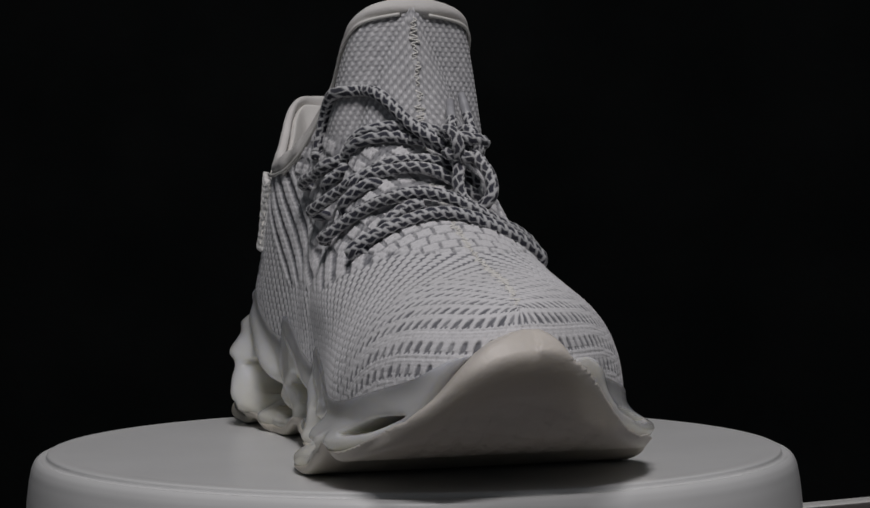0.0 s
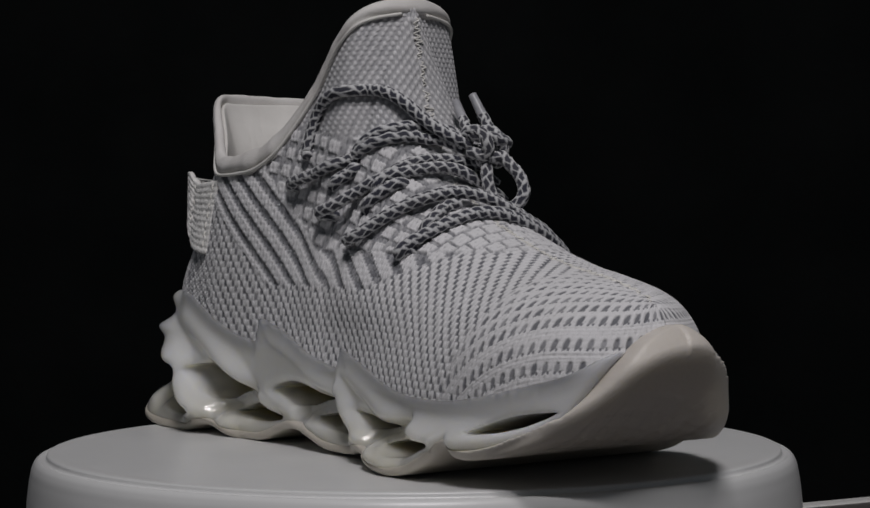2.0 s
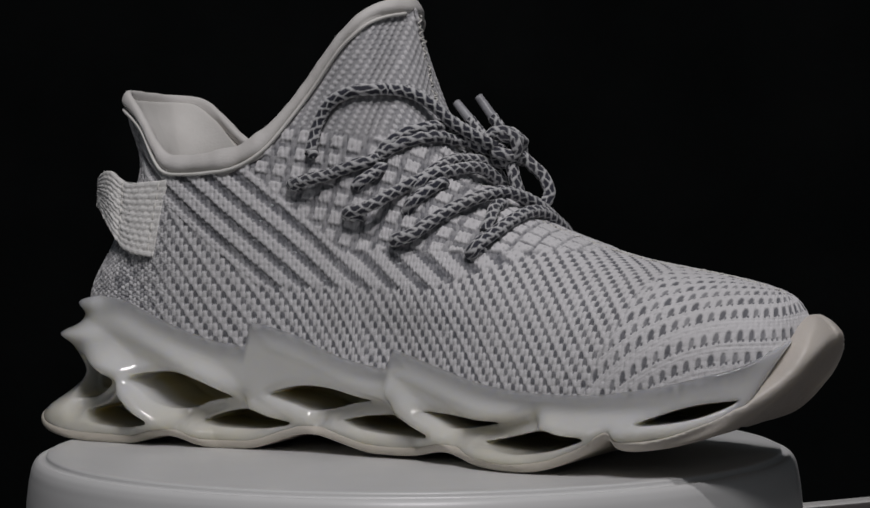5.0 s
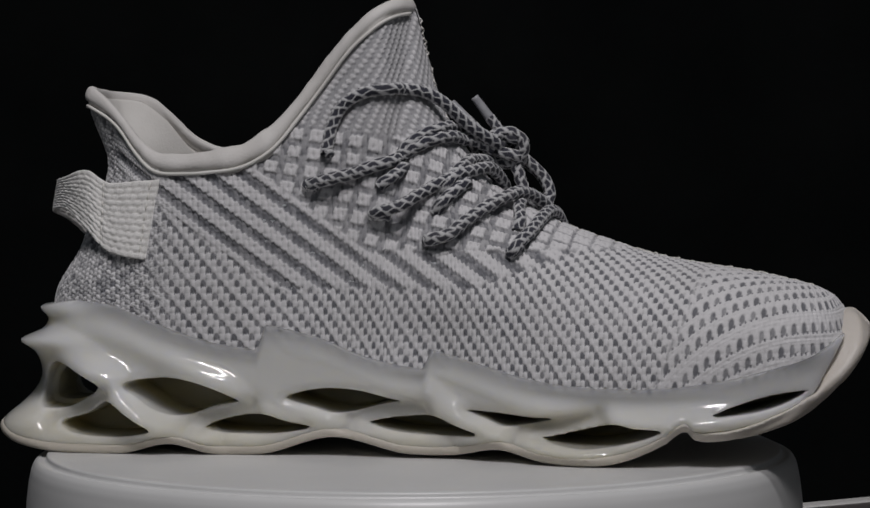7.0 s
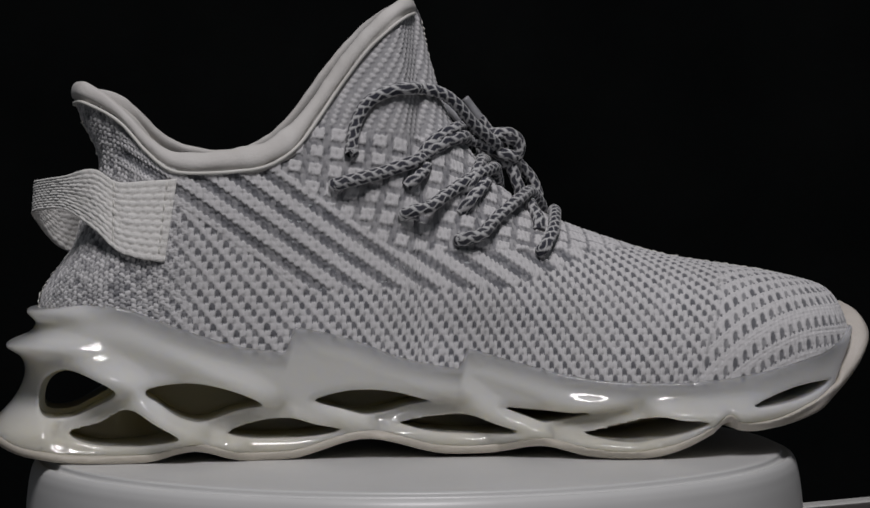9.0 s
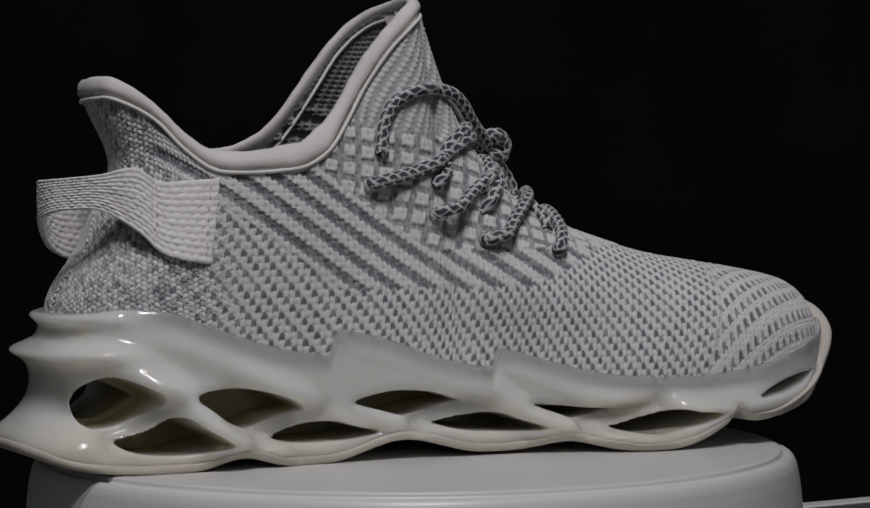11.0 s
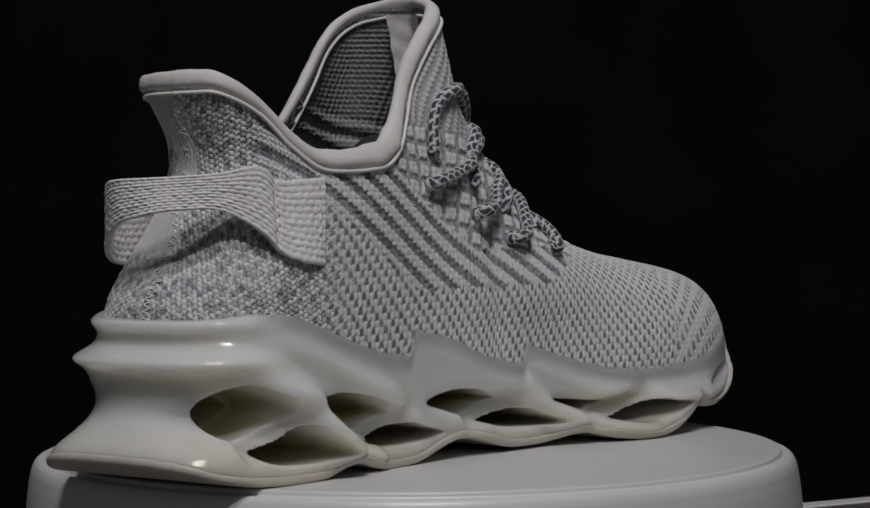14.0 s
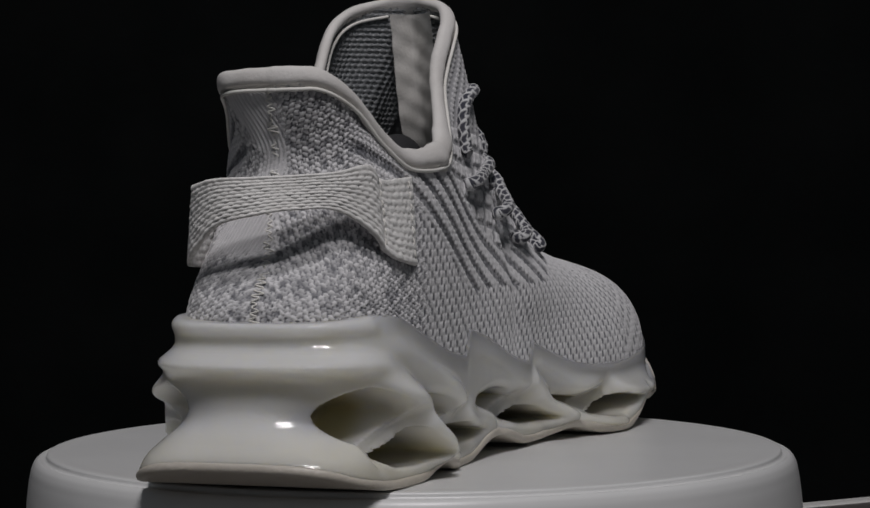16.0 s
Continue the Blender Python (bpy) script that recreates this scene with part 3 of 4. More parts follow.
    # ribbed tape on the far half of the heel
    tape = smoothstep(-106, -109, x) * smoothstep(68, 72, z) * (1 if sign > 0 else 0)
    grey = grey * (1 - tape) + tape * (0.14 - 0.14 * np.cos(2 * np.pi * a / 1.5))
    depth = depth * (1 - tape) + tape * 0.2 * np.cos(2 * np.pi * a / 1.5)
    # the tongue: pale ticks in staggered rows on a greyer ground, counted from its middle seam
    tongue_line = 112 - (x + 35) * 0.14
    tongue = smoothstep(-0.6, 0.6, z - tongue_line) * smoothstep(-50, -46, x)
    seam = spline1([(92, 27), (105, 17), (122, 9), (136, 5.5), (153.5, 0.5)], z)
    across = (np.abs(x - seam) ** 1.5 + np.abs(y + 1) ** 1.5) ** (1 / 1.5)
    tr = z / 1.72
    rr = np.floor(tr)
    tc = across / 3.15 + 0.5 * np.mod(rr, 2)
    cc = np.floor(tc)
    tick = lattice_dots((tc - cc - 0.5) * 3.15 + 0.4 * (tr - rr - 0.5), (tr - rr - 0.5) * 1.72, 0.72, 0.98)
    under = lattice_dots((tc - cc - 0.5) * 3.15 + 0.2, (tr - rr - 0.02) * 1.72, 0.55, 0.4)
    tone = hashed(cc, rr, 6.0) - 0.5
    grey = grey * (1 - tongue) + (0.58 - 0.46 * tick + 0.35 * under + 0.14 * tone) * tongue
    depth = depth * (1 - tongue) + (0.36 * tick - 0.16) * tongue
    plump = (1 - tongue) * (1 - tape)
    relief = ((0.5 + 0.12 * rear) * loop - 0.22) * plump * (1 - 0.4 * toe)
    # shade in the crevices between loops is painted in as extra grey
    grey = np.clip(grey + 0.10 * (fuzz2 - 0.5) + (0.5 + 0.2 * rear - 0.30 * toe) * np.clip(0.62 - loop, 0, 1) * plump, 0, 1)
    return grey, relief + depth


def side_sheet(rows, sign, nu, nv):
    """Grid of points of one side with even steps, with the lengths along and up it and the normals that point out."""
    v = np.linspace(0.0, 1.0, nv) ** 0.92
    u0 = np.linspace(0, 1, 900)
    mid = upper_point(rows, u0, np.full_like(u0, 0.45), sign)
    arc = np.r_[0, np.cumsum(np.linalg.norm(np.diff(mid, axis=0), axis=1))]
    q = np.linspace(0, arc[-1], nu)
    u = np.interp(q, arc, u0)
    uu, vv = np.meshgrid(u, v, indexing="ij")
    p = upper_point(rows, uu, vv, sign)
    h = p[:, :1, 2] + np.cumsum(np.linalg.norm(np.diff(p, axis=1, prepend=p[:, :1]), axis=2), axis=1)
    a = np.repeat(q[:, None], nv, 1)
    # round the heel the columns keep their width at every height
    turn = int(np.searchsorted(u, 0.25))
    run = np.cumsum(np.linalg.norm(np.diff(p[turn::-1], axis=0, prepend=p[turn:turn + 1]), axis=2), axis=0)
    a[:turn + 1] = q[turn] - run[::-1]
    du, dv = np.gradient(p, axis=0), np.gradient(p, axis=1)
    n = np.cross(du, dv) * (-1 if sign > 0 else 1)
    n /= np.linalg.norm(n, axis=2)[..., None] + 1e-9
    return uu, vv, p, a, h, n


def upper_mesh(shoe):
    nu, nv = 960, 370
    verts, faces, yarn_tone = [], [], []
    for rows, sign in ((UPPER_NEAR, -1), (UPPER_FAR, 1)):
        uu, vv, p, a, h, n = side_sheet(rows, sign, nu, nv)
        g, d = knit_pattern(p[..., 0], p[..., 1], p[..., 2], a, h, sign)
        fade = smoothstep(0, 0.03, 1 - vv) * smoothstep(0, 0.01, uu)
        held = smoothstep(0, 2, z_wing(p[..., 0]) - p[..., 2]) * smoothstep(122, 130, p[..., 0])
        d = d * (1 - held) - 1.3 * held
        p = p + n * (d * fade)[..., None]
        faces.append(grid_faces(nu, nv, flip=sign > 0) + len(verts) * nu * nv)
        verts.append(p.reshape(-1, 3))
        yarn_tone.append(g.ravel())
    mesh_object("knit_upper", np.vstack(verts) * MM, np.vstack(faces), KNIT, shoe, "white and grey patterned knit upper", attrs={"yarn_tone": np.concatenate(yarn_tone)})


def lining_meshes(shoe):
    """The inside: white padded heel, grey knit behind the tongue, a pale tape down its middle and a black insole."""
    for name, mat, lo, hi, label in (("heel_lining", LINING, 0.0, 0.36, "white padded heel lining"), ("tongue_lining", LINING_KNIT, 0.355, 0.63, "grey knit inner face of the tongue")):
        for rows, sign in ((UPPER_NEAR, -1), (UPPER_FAR, 1)):
            nu, nv = 260, 230
            u, v = np.linspace(lo, hi, nu), np.linspace(0.3, 1.0, nv)
            uu, vv = np.meshgrid(u, v, indexing="ij")
            p = upper_point(rows, uu, vv, sign)
            du, dv = np.gradient(p, axis=0), np.gradient(p, axis=1)
            n = np.cross(du, dv) * (-1 if sign > 0 else 1)
            n /= np.linalg.norm(n, axis=2)[..., None] + 1e-9
            pad = 2.6 * np.sin(np.pi * np.clip((vv - 0.3) / 0.7, 0, 1)) ** 0.6 * smoothstep(0.36, 0.2, uu)
            seam = spline1([(92, 27), (105, 17), (122, 9), (136, 5.5), (153.5, 0.5)], p[..., 2])
            tr = p[..., 2] / 1.75 + 0.02 * p[..., 0]
            tc = (np.abs(p[..., 0] - seam) + np.abs(p[..., 1] + 1)) / 3.1 + 0.5 * np.mod(np.floor(tr), 2)
            da, dz = (tc - np.floor(tc) - 0.5) * 3.1, (tr - np.floor(tr) - 0.5) * 1.75
            tick = np.maximum(lattice_dots(da + 0.5 * dz, dz, 1.2, 0.5), lattice_dots(da - 0.3, dz + 0.3, 0.4, 0.8))
            weave = 0.8 * tick - 0.4 + 0.9 * np.sin((p[..., 2] + 0.25 * p[..., 0]) * 0.95) * smoothstep(117, 110, p[..., 2] + 0.25 * p[..., 0])
            weave = weave * (1 if lo > 0.3 else 0)
            p = p - n * (1.6 + pad - weave)[..., None]
            yarn_tone = 0.5 - 0.5 * np.clip(weave / 0.4, -1, 1)
            mesh_object(name, p.reshape(-1, 3) * MM, grid_faces(nu, nv, flip=sign < 0), mat, shoe, label, attrs={"yarn_tone": np.clip(yarn_tone, 0, 1).ravel()})
    # pale cord inside along the edge of the tongue
    for rows, sign in ((UPPER_NEAR, -1), (UPPER_FAR, 1)):
        u = np.linspace(0.30, 0.55, 140)
        wall = upper_point(rows, *np.meshgrid(u, np.linspace(0.75, 1.0, 60), indexing="ij"), sign)
        pick = np.argmin(np.abs(np.linalg.norm(wall - wall[:, -1:], axis=2) - 4.6), axis=1)
        p = wall[np.arange(len(u)), pick]
        inward = np.c_[-25 - p[:, 0], -p[:, 1], 0 * u]
        p += 2.6 * inward / np.linalg.norm(inward, axis=1)[:, None]
        for _ in range(6):
            p[1:-1] = 0.25 * p[:-2] + 0.5 * p[1:-1] + 0.25 * p[2:]
        v, f, _, _ = tube(resample(p, 1.2), 0.6, 8)
        mesh_object("inner_piping", v * MM, f, THREAD, shoe, "pale cord inside the collar")
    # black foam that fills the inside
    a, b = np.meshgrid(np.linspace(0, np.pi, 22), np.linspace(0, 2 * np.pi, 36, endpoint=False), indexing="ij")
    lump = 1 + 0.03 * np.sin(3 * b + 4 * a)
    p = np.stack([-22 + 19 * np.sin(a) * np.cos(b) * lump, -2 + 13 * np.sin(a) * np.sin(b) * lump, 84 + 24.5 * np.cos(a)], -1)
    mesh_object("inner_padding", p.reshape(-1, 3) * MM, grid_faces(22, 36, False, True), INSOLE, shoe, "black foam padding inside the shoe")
    # tape down the middle of the tongue
    zs, ys = np.linspace(92, 150.3, 60), np.linspace(-9.5, 6.5, 16)
    z, y = np.meshgrid(zs, ys, indexing="ij")
    ridge = spline1([(92, 27), (105, 17), (122, 9), (136, 5.5), (153.5, 0.5)], z)
    lump = 0.18 * np.sin(z * 0.5 + y * 0.7) + 0.18 * np.sin(z * 0.83 - y * 0.6) + 0.15 * np.sin(z * 0.31 + 1)
    x = ridge - 3.6 - 9.5 * (np.abs(y) / 9.5) ** 1.35 + lump
    p = np.stack([x, y - 1, z], -1)
    mesh_object("tongue_tape", p.reshape(-1, 3) * MM, grid_faces(60, 16), LINING, shoe, "pale tape inside the tongue")
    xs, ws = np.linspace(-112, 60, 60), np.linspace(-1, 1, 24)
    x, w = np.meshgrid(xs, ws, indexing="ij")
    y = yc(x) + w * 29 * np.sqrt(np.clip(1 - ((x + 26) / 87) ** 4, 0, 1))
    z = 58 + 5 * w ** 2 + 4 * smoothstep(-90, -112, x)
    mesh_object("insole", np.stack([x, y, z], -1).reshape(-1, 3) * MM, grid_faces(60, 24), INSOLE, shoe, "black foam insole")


def collar_line(v_up):
    """The edge of the opening, once round: up the near side to the tongue, back along the far side."""
    u = np.linspace(0.0, 0.56, 130)
    near = upper_point(UPPER_NEAR, u, np.full_like(u, v_up), -1)
    far = upper_point(UPPER_FAR, u, np.full_like(u, v_up), 1)
    return np.vstack([near, far[::-1][1:-1]])


def binding_meshes(shoe):
    edge = collar_line(1.0)
    for _ in range(9):
        edge = 0.25 * np.roll(edge, 1, 0) + 0.5 * edge + 0.25 * np.roll(edge, -1, 0)
    low = collar_line(0.93)
    up = edge - low
    up /= np.linalg.norm(up, axis=1)[:, None]
    for _ in range(12):
        up = 0.25 * np.roll(up, 1, 0) + 0.5 * up + 0.25 * np.roll(up, -1, 0)
    both = resample(np.c_[edge + up * 0.4, edge + up * 10.4], 1.6, closed=True)
    line, up = both[:, :3], both[:, 3:] - both[:, :3]
    up /= np.linalg.norm(up, axis=1)[:, None]
    tan = np.roll(line, -1, 0) - np.roll(line, 1, 0)
    side = np.cross(tan, up)
    side /= np.linalg.norm(side, axis=1)[:, None]
    n, sides = len(line), 22
    ang = np.linspace(0, 2 * np.pi, sides, endpoint=False)
    s = np.linspace(0, 1, n, endpoint=False)
    turn = 2 * np.pi * s
    puff = 1 + 0.02 * np.sin(turn * 51 + 2 * np.sin(turn * 8)) + 0.025 * np.sin(turn * 30) + 0.035 * np.sin(turn * 11 + 1) + 0.35 * np.exp(-((line[:, 0] + 60) / 5) ** 2) * (line[:, 1] < 0) + 0.22 * np.exp(-((line[:, 0] + 48) / 4) ** 2) * (line[:, 1] < 0)
    ca, sa = np.cos(ang), np.sin(ang)
    wide = np.sign(sa) * np.abs(sa) ** 0.8 * 3.5
    # thinner over the heel, and flat inside, where it runs on into the lining
    deep = (2.2 - 0.5 * smoothstep(-85, -110, line[:, 0]))[:, None] * np.where(ca > 0, ca, 0.72 * ca)[None]
    tall = (wide[None] * (1 - 0.2 * smoothstep(-98, -112, line[:, 0]))[:, None]) * np.where((ca < -0.2) & (sa < 0), 1.5, 1.0)[None]
    v = line[:, None] + puff[:, None, None] * (deep[..., None] * side[:, None] + tall[..., None] * up[:, None])
    mesh_object("collar_binding", v.reshape(-1, 3) * MM, grid_faces(n, sides, True, True), BINDING, shoe, "off-white padded fabric binding round the collar")
    # piping seam below it
    u = np.linspace(0.0, 0.553, 220)
    for rows, sign in ((UPPER_NEAR, -1), (UPPER_FAR, 1)):
        # a point about 4 mm below the edge along each line
        vv = np.linspace(0.75, 1.0, 60)
        grid_u, grid_v = np.meshgrid(u, vv, indexing="ij")
        walls = upper_point(rows, grid_u, grid_v, sign)
        left = np.linalg.norm(walls - walls[:, -1:], axis=2)
        pick = np.argmin(np.abs(left - 4.0), axis=1)
        p = walls[np.arange(len(u)), pick]
        for _ in range(6):
            p[1:-1] = 0.25 * p[:-2] + 0.5 * p[1:-1] + 0.25 * p[2:]
        out = np.c_[np.minimum(p[:, 0] + 100, 0) + 1.3 * np.maximum(p[:, 0] + 18, 0), p[:, 1] - 6 * smoothstep(-60, -100, p[:, 0]), 0 * u]
        p += 1.15 * out / (np.linalg.norm(out, axis=1)[:, None] + 1e-6)
        tv, tf, _, _ = tube(resample(p, 1.2), 0.62, 8)
        mesh_object("piping", tv * MM, tf, THREAD, shoe, "pale piping along the collar")


def seam_meshes(shoe):
    """Zigzag stitches down the middle of the vamp and of the heel."""
    rng = random.Random(4)
    u = np.linspace(0.575, 0.985, 150)
    mid = upper_point(UPPER_NEAR, u, np.ones_like(u), -1)
    heel_v = np.linspace(0.12, 0.95, 60)
    heel = upper_point(UPPER_NEAR, np.zeros_like(heel_v), heel_v, -1)
    for name, path, out, label in (("vamp_seam", mid, (0.35, 0, 0.9), "stitched middle seam of the vamp"), ("heel_seam", heel, (-1, 0, 0.1), "stitched heel seam")):
        line = resample(path, 0.95)
        pts = []
        for i, p in enumerate(line):
            side = (1 if i % 2 else -1) * (1.25 + rng.uniform(-1.0, 0.8))
            lift = 0.25 + rng.uniform(-0.15, 0.2)
            pts.append((p[0] + out[0] * lift + rng.uniform(-0.5, 0.5), p[1] + side, p[2] + out[2] * lift - abs(side) * 0.16 + rng.uniform(-0.15, 0.15)))
        v, f, _, _ = tube(resample(pts, 0.5), 0.28, 6)
        mesh_object(name, v * MM, f, THREAD, shoe, label)


SKIN = []


def lifted(line, clear):
    """Push the points of a line out of the upper, but for the ends, which dive into it."""
    if not SKIN:
        for rows, sign in ((UPPER_NEAR, -1), (UPPER_FAR, 1)):
            _, _, p, _, _, n = side_sheet(rows, sign, 260, 110)
            keep = (p[..., 0] > -45) & (p[..., 0] < 70) & (p[..., 2] > 55)
            SKIN.append((p[keep], n[keep]))
    p, n = np.vstack([k[0] for k in SKIN]), np.vstack([k[1] for k in SKIN])
    m = len(line)
    push = np.zeros((m, 3))
    for i in range(m):
        k = int(np.argmin(((p - line[i]) ** 2).sum(1)))
        gap = clear - (line[i] - p[k]).dot(n[k])
        if gap > 0:
            push[i] = n[k] * gap
    i = np.arange(m)
    push *= smoothstep(0, 11, np.minimum(i, m - 1 - i))[:, None]
    for _ in range(12):
        push[1:-1] = 0.25 * push[:-2] + 0.5 * push[1:-1] + 0.25 * push[2:]
    return line + push


def lace_tube(name, pts, parent, radius=2.08, label=""):
    line = lifted(resample(pts, 0.28), radius * 0.78)
    n = len(line)
    s = np.arange(n) * 0.28
    sides = 42
    v, f, _, _ = tube(line, radius, sides)
    ang = np.tile(np.arange(sides) / sides, n)
    ss = np.repeat(s, sides)
    # staggered dark patches between light threads that cross
    sl = ss / 3.9
    zig = 0.20 * (2 * np.abs(2 * (sl - np.floor(sl)) - 1) - 1)
    k = np.floor(ang * 6 + zig)
    fa = ang * 6 + zig - k - 0.5
    sl = sl + 0.5 * np.mod(k, 2)
    m = np.floor(sl)
    fs = sl - m - 0.5 + 0.08 * (hashed(k, m) - 0.5)
    patch = np.maximum(np.abs(fs + 0.30 * fa) / 0.35, np.abs(fa) / 0.405)
    light = smoothstep(0.88, 1.10, patch + 0.12 * (hashed(k, m, 2.0) - 0.5))
    yarn_tone = 1 - light
    centre = np.repeat(line, sides, 0)
    d = v - centre
    v = centre + d * (1 + 0.10 * (light - 0.5))[:, None]
    return mesh_object(name, v * MM, f, LACE, parent, label, attrs={"yarn_tone": yarn_tone})


def lace_meshes(shoe):
    strands = []
    strands.append([(-24.9, -23.0, 101.5), (-24.7, -25.4, 104), (-23.6, -25.0, 110.3), (-19.9, -23, 117), (-10.1, -20, 122.2), (-0.6, -17.6, 123.9), (7.9, -15.4, 122.4), (12.8, -13, 119.3), (19.5, -8.3, 112.6), (25.9, -3.6, 107.9), (31, 2, 104.6)])
    strands.append([(-31.5, -29, 91), (-28.5, -31.8, 92), (-12, -29.3, 96.1), (-0.7, -24, 100.4), (8.8, -16, 104.6), (16.2, -9.3, 106.6), (21.5, -3.7, 106.4), (28, 1, 103.5)])
    strands.append([(-2, -24.5, 99.5), (5.0, -19, 106), (11.7, -12.8, 109.7), (16, -6.1, 110.8), (20, 2, 109), (21, 10, 104)])
    strands.append([(-8.5, -32, 81), (-6, -35.2, 82.2), (-0.3, -34.8, 83.6), (6.7, -30.6, 87.9), (14.3, -25, 92), (22.4, -17.4, 95.6), (27, -9.8, 96.9), (29, -2.5, 96), (31, 4, 92.5), (33, 14, 85)])
    strands.append([(13, -25.5, 88), (18.5, -17.3, 96), (22.5, -8.6, 99.6), (25.2, -2, 99.6), (28, 7, 96), (29, 14, 91)])
    strands.append([(10.5, -33.5, 72), (12.5, -36.8, 73), (17.7, -36.2, 74.6), (21.3, -33, 77.8), (28.2, -27, 83), (34.6, -20, 86.8), (39, -11.2, 88.6), (43, -2.4, 87), (47, 5.2, 83), (48.5, 12, 79), (46, 22, 74.5), (42, 28.5, 69), (41, 29, 67)])
    strands.append([(38, -33, 67.5), (39.3, -35, 69.3), (40.8, -32.8, 71.6), (43.5, -28.3, 74.6), (46.6, -18, 79.4), (49, -6.8, 82), (50.5, 3, 80.5), (51, 13, 76), (49.5, 22, 70.5), (47.5, 28, 66), (46.5, 28.5, 63)])
    # the short runs that dive under
    strands.append([(-7, -29.5, 90.5), (-5, -28.3, 92.5), (-1.2, -25.6, 95.2), (2, -21, 97)])
    strands.append([(12, -28.5, 81.5), (14, -27, 84.0), (18.1, -23, 88.4), (21, -17, 90.5)])
    strands.append([(39.5, -25, 75.5), (39.8, -21.8, 79), (38.8, -16, 83.2), (39, -10, 85)])
    # the tie: two turns round the crossing, and the loop that hangs from it
    cx, cy, cz = 32.0, 7.0, 104.0
    turn = [(cx + 6.0 * math.sin(k * 0.72) + 0.9 * math.cos(k * 0.31), cy - 6.0 + 0.85 * k, cz + 5.4 * math.cos(k * 0.72)) for k in range(16)]
    strands.append([(26, 0, 105)] + turn)
    turn = [(cx + 1.5 + 4.4 * math.sin(k * 0.8 + 1), cy + 0.5 + 6.4 * math.cos(k * 0.8 + 1), cz - 4.5 + 0.8 * k) for k in range(12)]
    strands.append(turn)
    strands.append([(32, 4, 103), (35.9, 4.1, 97.3), (37.9, 3.2, 91.6), (40.3, 4.4, 85.8), (44.4, 7.8, 83.2), (46.8, 11.6, 87.6), (44.6, 12, 93.5), (40.4, 10.6, 98), (35, 9, 103)])
    for k, pts in enumerate(strands):
        if k in (0, 1, 3, 5, 6):
            # the end goes on into its eyelet
            x, y, z = pts[0]
            pts = [(x + 2.5, y + 8, z - 1.5)] + pts
        lace_tube("lace", pts, shoe, label="black and white speckled rope lace")
    for a, b in (((31.5, 11, 107), (20.5, 10.6, 122)), ((25, 6, 107), (12.6, 9.4, 120))):
        a, b = np.asarray(a), np.asarray(b)
        w = [a + (b - a) * t for t in (0, 0.3, 0.52)]
        lace_tube("lace", w, shoe, 1.9, "black and white speckled lace end")
        pts = resample([a + (b - a) * t for t in (0.5, 0.75, 1.0)], 0.8)
        v, f, _, _ = tube(pts, np.linspace(1.75, 1.45, len(pts)), 14)
        mesh_object("aglet", v * MM, f, AGLET, shoe, "grey plastic lace tip")


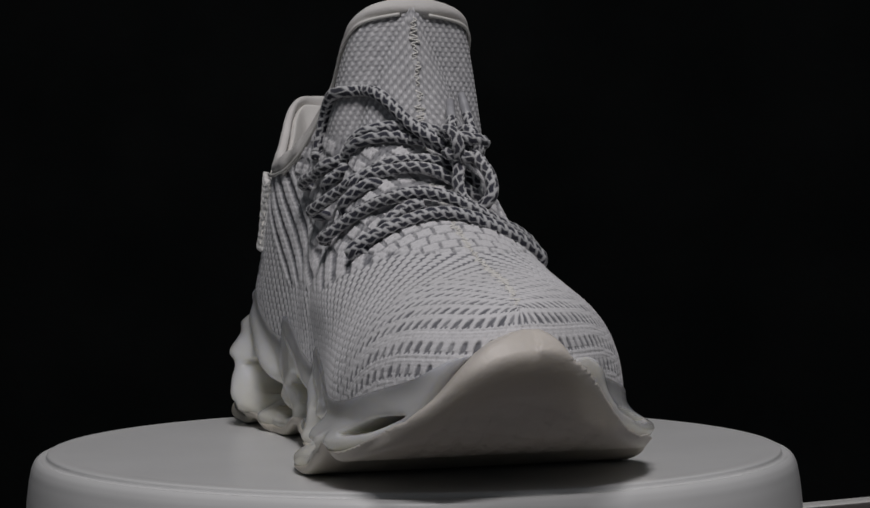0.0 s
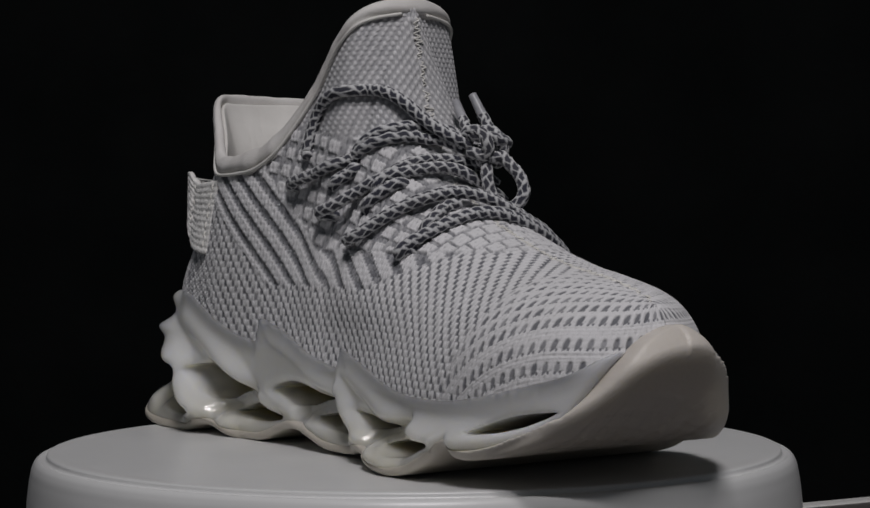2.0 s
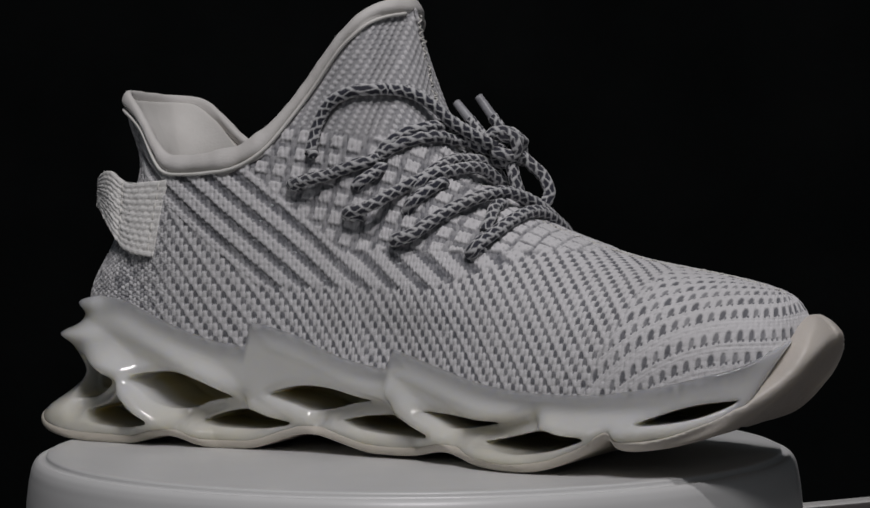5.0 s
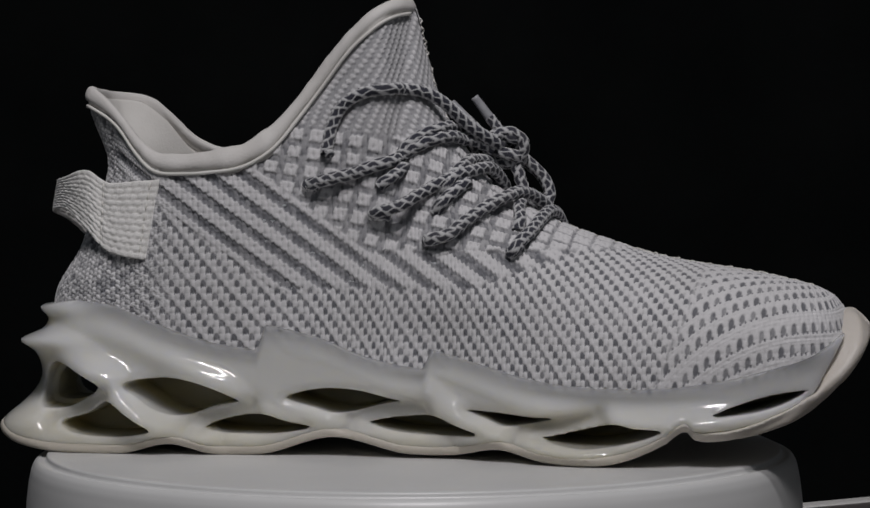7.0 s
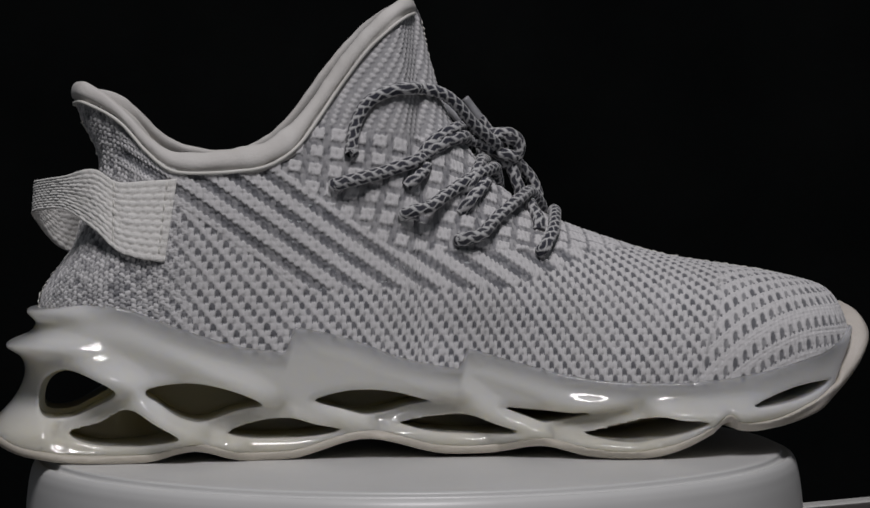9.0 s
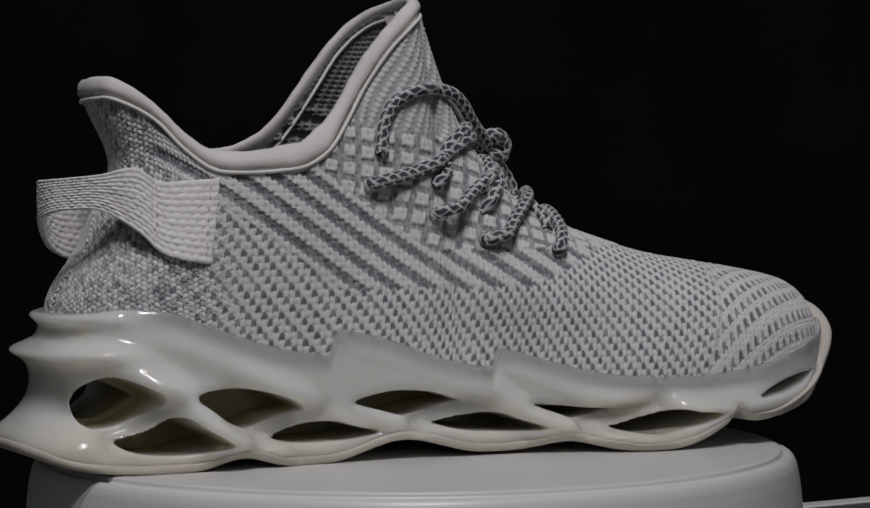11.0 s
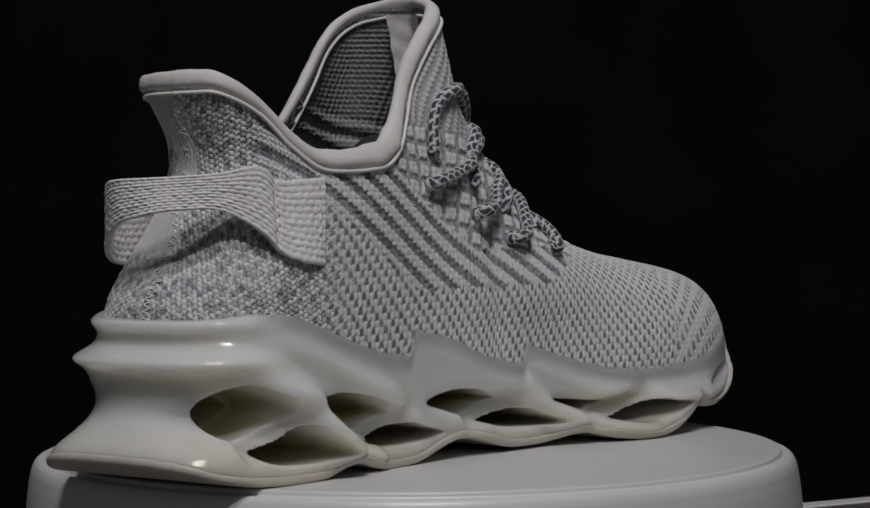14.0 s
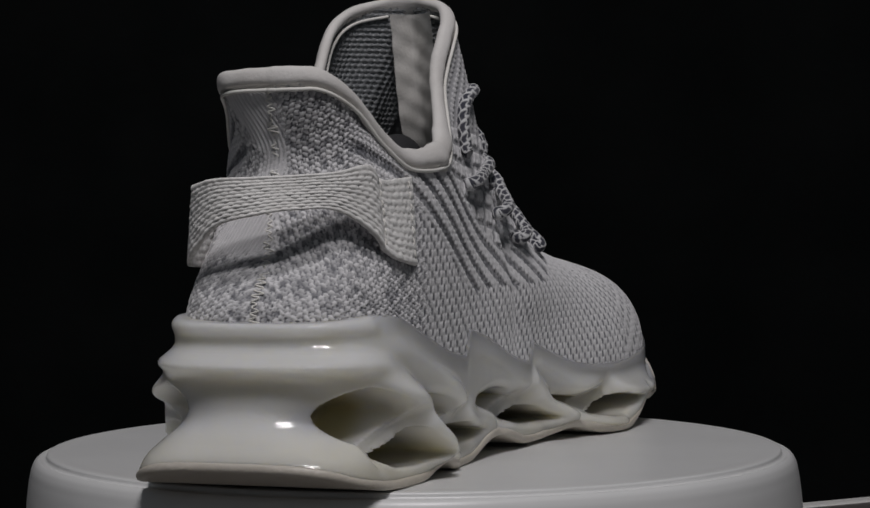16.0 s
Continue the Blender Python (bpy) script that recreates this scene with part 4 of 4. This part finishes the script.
def pull_tab(shoe):
    """A woven loop sewn to both sides of the heel, standing off behind it."""
    rows = [(-83.5, -28.0, 93.5, -88, -31.0, 66), (-93, -27.2, 93, -95, -30.6, 67), (-102, -25.5, 92.5, -103, -28, 69.5), (-111, -23.5, 97, -110, -25.5, 76), (-119.5, -17, 95, -119.5, -18, 83),
            (-127, -5, 94, -127.5, -6, 83.5), (-130, 7, 93.5, -131, 5, 82), (-129, 19, 93, -130, 18, 79), (-122, 29, 91, -122, 29.5, 70), (-110, 32.5, 92, -110, 35, 66), (-98, 30.5, 93, -97, 36.0, 66), (-88, 32, 93, -88, 37.5, 66)]
    k = np.asarray(rows, float)
    p = 0.5 * (k[:, :3] + k[:, 3:])
    s = np.r_[0, np.cumsum(np.linalg.norm(np.diff(p, axis=0), axis=1))]
    nu, nv = int(s[-1] / 0.45), 62
    q = np.linspace(0, s[-1], nu)
    e = spline(np.c_[s, k], q)
    w = np.linspace(0, 1, nv)
    pts = e[:, None, :3] * (1 - w)[None, :, None] + e[:, None, 3:] * w[None, :, None]
    du, dv = np.gradient(pts, axis=0), np.gradient(pts, axis=1)
    n = np.cross(du, dv)
    n /= np.linalg.norm(n, axis=2)[..., None] + 1e-9
    a, b = np.repeat(q[:, None], nv, 1), np.repeat((w * 12)[None], nu, 0)
    rib = np.floor(b)
    along = (a + 0.35 * np.sin(a * 0.9 + rib * 2.4)) / 3.3 + 0.5 * np.mod(rib, 2) + 0.2 * hashed(rib, 1.0)
    pick = np.floor(along)
    fb, fs = b - rib - 0.5 + 0.12 * (hashed(rib, pick, 4.0) - 0.5), along - pick - 0.5
    weave = np.sqrt(np.clip(1 - (fb / 0.60) ** 2 - (fs / 0.60) ** 2, 0, 1)) * (0.7 + 0.6 * hashed(rib, pick))
    curl = 0.8 * np.sin(a * 0.14) * (w[None] - 0.5)
    crease = 0.7 * np.exp(-((a - 20) / 1.2) ** 2)
    d = 0.5 * weave + curl - crease
    outer, inner = pts + n * d[..., None], pts - n * (1.1 + 0.5 * weave - curl + crease)[..., None]
    m = nu * nv
    verts = np.vstack([outer.reshape(-1, 3), inner.reshape(-1, 3)])
    f1 = grid_faces(nu, nv)
    i, j = np.arange(nu - 1), np.arange(nv - 1)
    rim = [np.stack([i * nv, (i + 1) * nv, m + (i + 1) * nv, m + i * nv], 1)[:, ::-1], np.stack([i * nv + nv - 1, (i + 1) * nv + nv - 1, m + (i + 1) * nv + nv - 1, m + i * nv + nv - 1], 1),
           np.stack([j, j + 1, m + j + 1, m + j], 1), np.stack([(nu - 1) * nv + j, (nu - 1) * nv + j + 1, m + (nu - 1) * nv + j + 1, m + (nu - 1) * nv + j], 1)[:, ::-1]]
    faces = np.vstack([f1, f1[:, ::-1] + m] + rim)
    # the hollows between the picks get the darker tone
    yarn_tone = np.clip(0.75 - weave, 0, 1)
    tab = mesh_object("pull_tab", verts * MM, faces, WEBBING, shoe, "white woven webbing pull loop at the heel", attrs={"yarn_tone": np.concatenate([yarn_tone.ravel()] * 2)})
    # stitches across both sewn ends
    for pos in (2.5, 19.5, s[-1] - 19, s[-1] - 2.5):
        i = int(np.argmin(np.abs(q - pos)))
        line = [outer[i, j] + n[i, j] * 0.25 * (1 if (j // 4) % 2 else -1.6) for j in range(2, nv - 2, 2)]
        v, f, _, _ = tube(resample(line, 0.6), 0.3, 6)
        mesh_object("stitching", v * MM, f, THREAD, tab)


def build_shoe():
    shoe = tagged(new("running_shoe"), "white and grey knit running shoe with milky open sole", "shoe")
    sole_meshes(shoe)
    upper_mesh(shoe)
    lining_meshes(shoe)
    binding_meshes(shoe)
    seam_meshes(shoe)
    lace_meshes(shoe)
    pull_tab(shoe)
    return shoe


def lathe(profile, sides):
    p = np.asarray(profile, float)
    a = np.linspace(0, 2 * np.pi, sides, endpoint=False)
    v = np.stack([p[:, 0, None] * np.cos(a), p[:, 0, None] * np.sin(a), np.repeat(p[:, 1, None], sides, 1)], -1).reshape(-1, 3)
    return v, grid_faces(len(p), sides, False, True)


def build_turntable():
    table = tagged(new("turntable"), "white plastic display turntable with a rounded rim", "turntable")
    table.location = (0, 0, -0.045)
    rim = [(0.0, 0), (60, 0), (120, 0), (126.7, 0), (127.1, -0.25), (127.35, -1.3), (127.7, -1.75), (129.0, -1.8), (129.5, -1.55), (130.1, -1.6), (131.2, -2.4), (132.2, -4.2), (133.0, -7.5), (133.8, -13), (134.4, -20), (134.6, -26), (133.5, -28), (128, -28.5), (0.0, -28.5)]
    p = resample(rim, 0.4)
    v, f = lathe(p * MM + np.array([0, 0.045]), 160)
    v[np.abs(v) < 1e-9] = 0
    platter = mesh_object("platter", v, f[:, ::-1], PLATTER, table, "glossy white platter")
    base = [(0.0, 15.8), (100, 15.8), (118, 15.8), (121, 14), (122, 8), (123, 1.5), (121, 0), (0.0, 0)]
    v, f = lathe(np.asarray(base) * MM, 120)
    mesh_object("base", v, f[:, ::-1], PLATTER, table, smooth=False)
    return table, platter


shoe = build_shoe()
turntable, platter = build_turntable()
# table board under the turntable, turned a little, and the black cloth behind
table = tagged(new("table"), "dark laminate table with a white edge strip", "table")
table.matrix_world = pose(0.303, -0.280, -0.0601, 0, 0, 29)
for name, size, at, mat, label in (("tabletop", (0.9, 0.9, 0.03), (0, 0, 0), DARK_BOARD, "dark grey-brown laminate top"), ("edge_strip", (0.9, 0.007, 0.031), (0, 0.4536, 0.0007), BOARD, "white edge strip")):
    bm = bmesh.new()
    bmesh.ops.create_cube(bm, size=1)
    bmesh.ops.scale(bm, vec=size, verts=bm.verts)
    bmesh.ops.bevel(bm, geom=bm.edges[:], offset=0.0012, segments=2, affect="EDGES")
    bmesh.ops.translate(bm, vec=at, verts=bm.verts)
    part(name, bm, mat, table, label, smooth=False)
for lx, ly in ((-0.41, -0.41), (0.41, -0.41), (0.41, 0.41), (-0.41, 0.41)):
    v, f = lathe(np.array([(0.0, -0.016), (0.02, -0.016), (0.02, -0.68), (0.017, -0.689), (0.0, -0.69)]), 24)
    mesh_object("leg", v + np.array([lx, ly, 0]), f, DARK_BOARD, table, smooth=False)


def room_floor():
    bm = bmesh.new()
    bmesh.ops.create_cube(bm, size=1)
    bmesh.ops.scale(bm, vec=(6, 6, 0.1), verts=bm.verts)
    bmesh.ops.translate(bm, vec=(0, -0.5, -0.8), verts=bm.verts)
    ob = part("floor", bm, DARK_BOARD, None, smooth=False)
    tagged(ob, "dark plain floor under the table", "floor", kind="structure")


room_floor()


def backdrop_cloth():
    xs, zs = np.linspace(-2.2, 2.2, 120), np.linspace(-0.748, 2.0, 60)
    x, z = np.meshgrid(xs, zs, indexing="ij")
    y = 1.15 + 0.03 * np.sin(x * 9 + 0.6 * np.sin(z * 3)) + 0.012 * np.sin(x * 23)
    p = np.stack([x, y, z], -1).reshape(-1, 3)
    ob = mesh_object("backdrop", p, grid_faces(120, 60), CLOTH)
    tagged(ob, "black cloth backdrop hanging behind the turntable", "backdrop", kind="structure")


backdrop_cloth()


def motions():
    rows = [(t, pose(0, 0, 0, 0, 0, 8.899 * (t - 8))) for t in range(0, 17, 2)]
    walk(shoe, rows)
    walk(platter, rows)


motions()
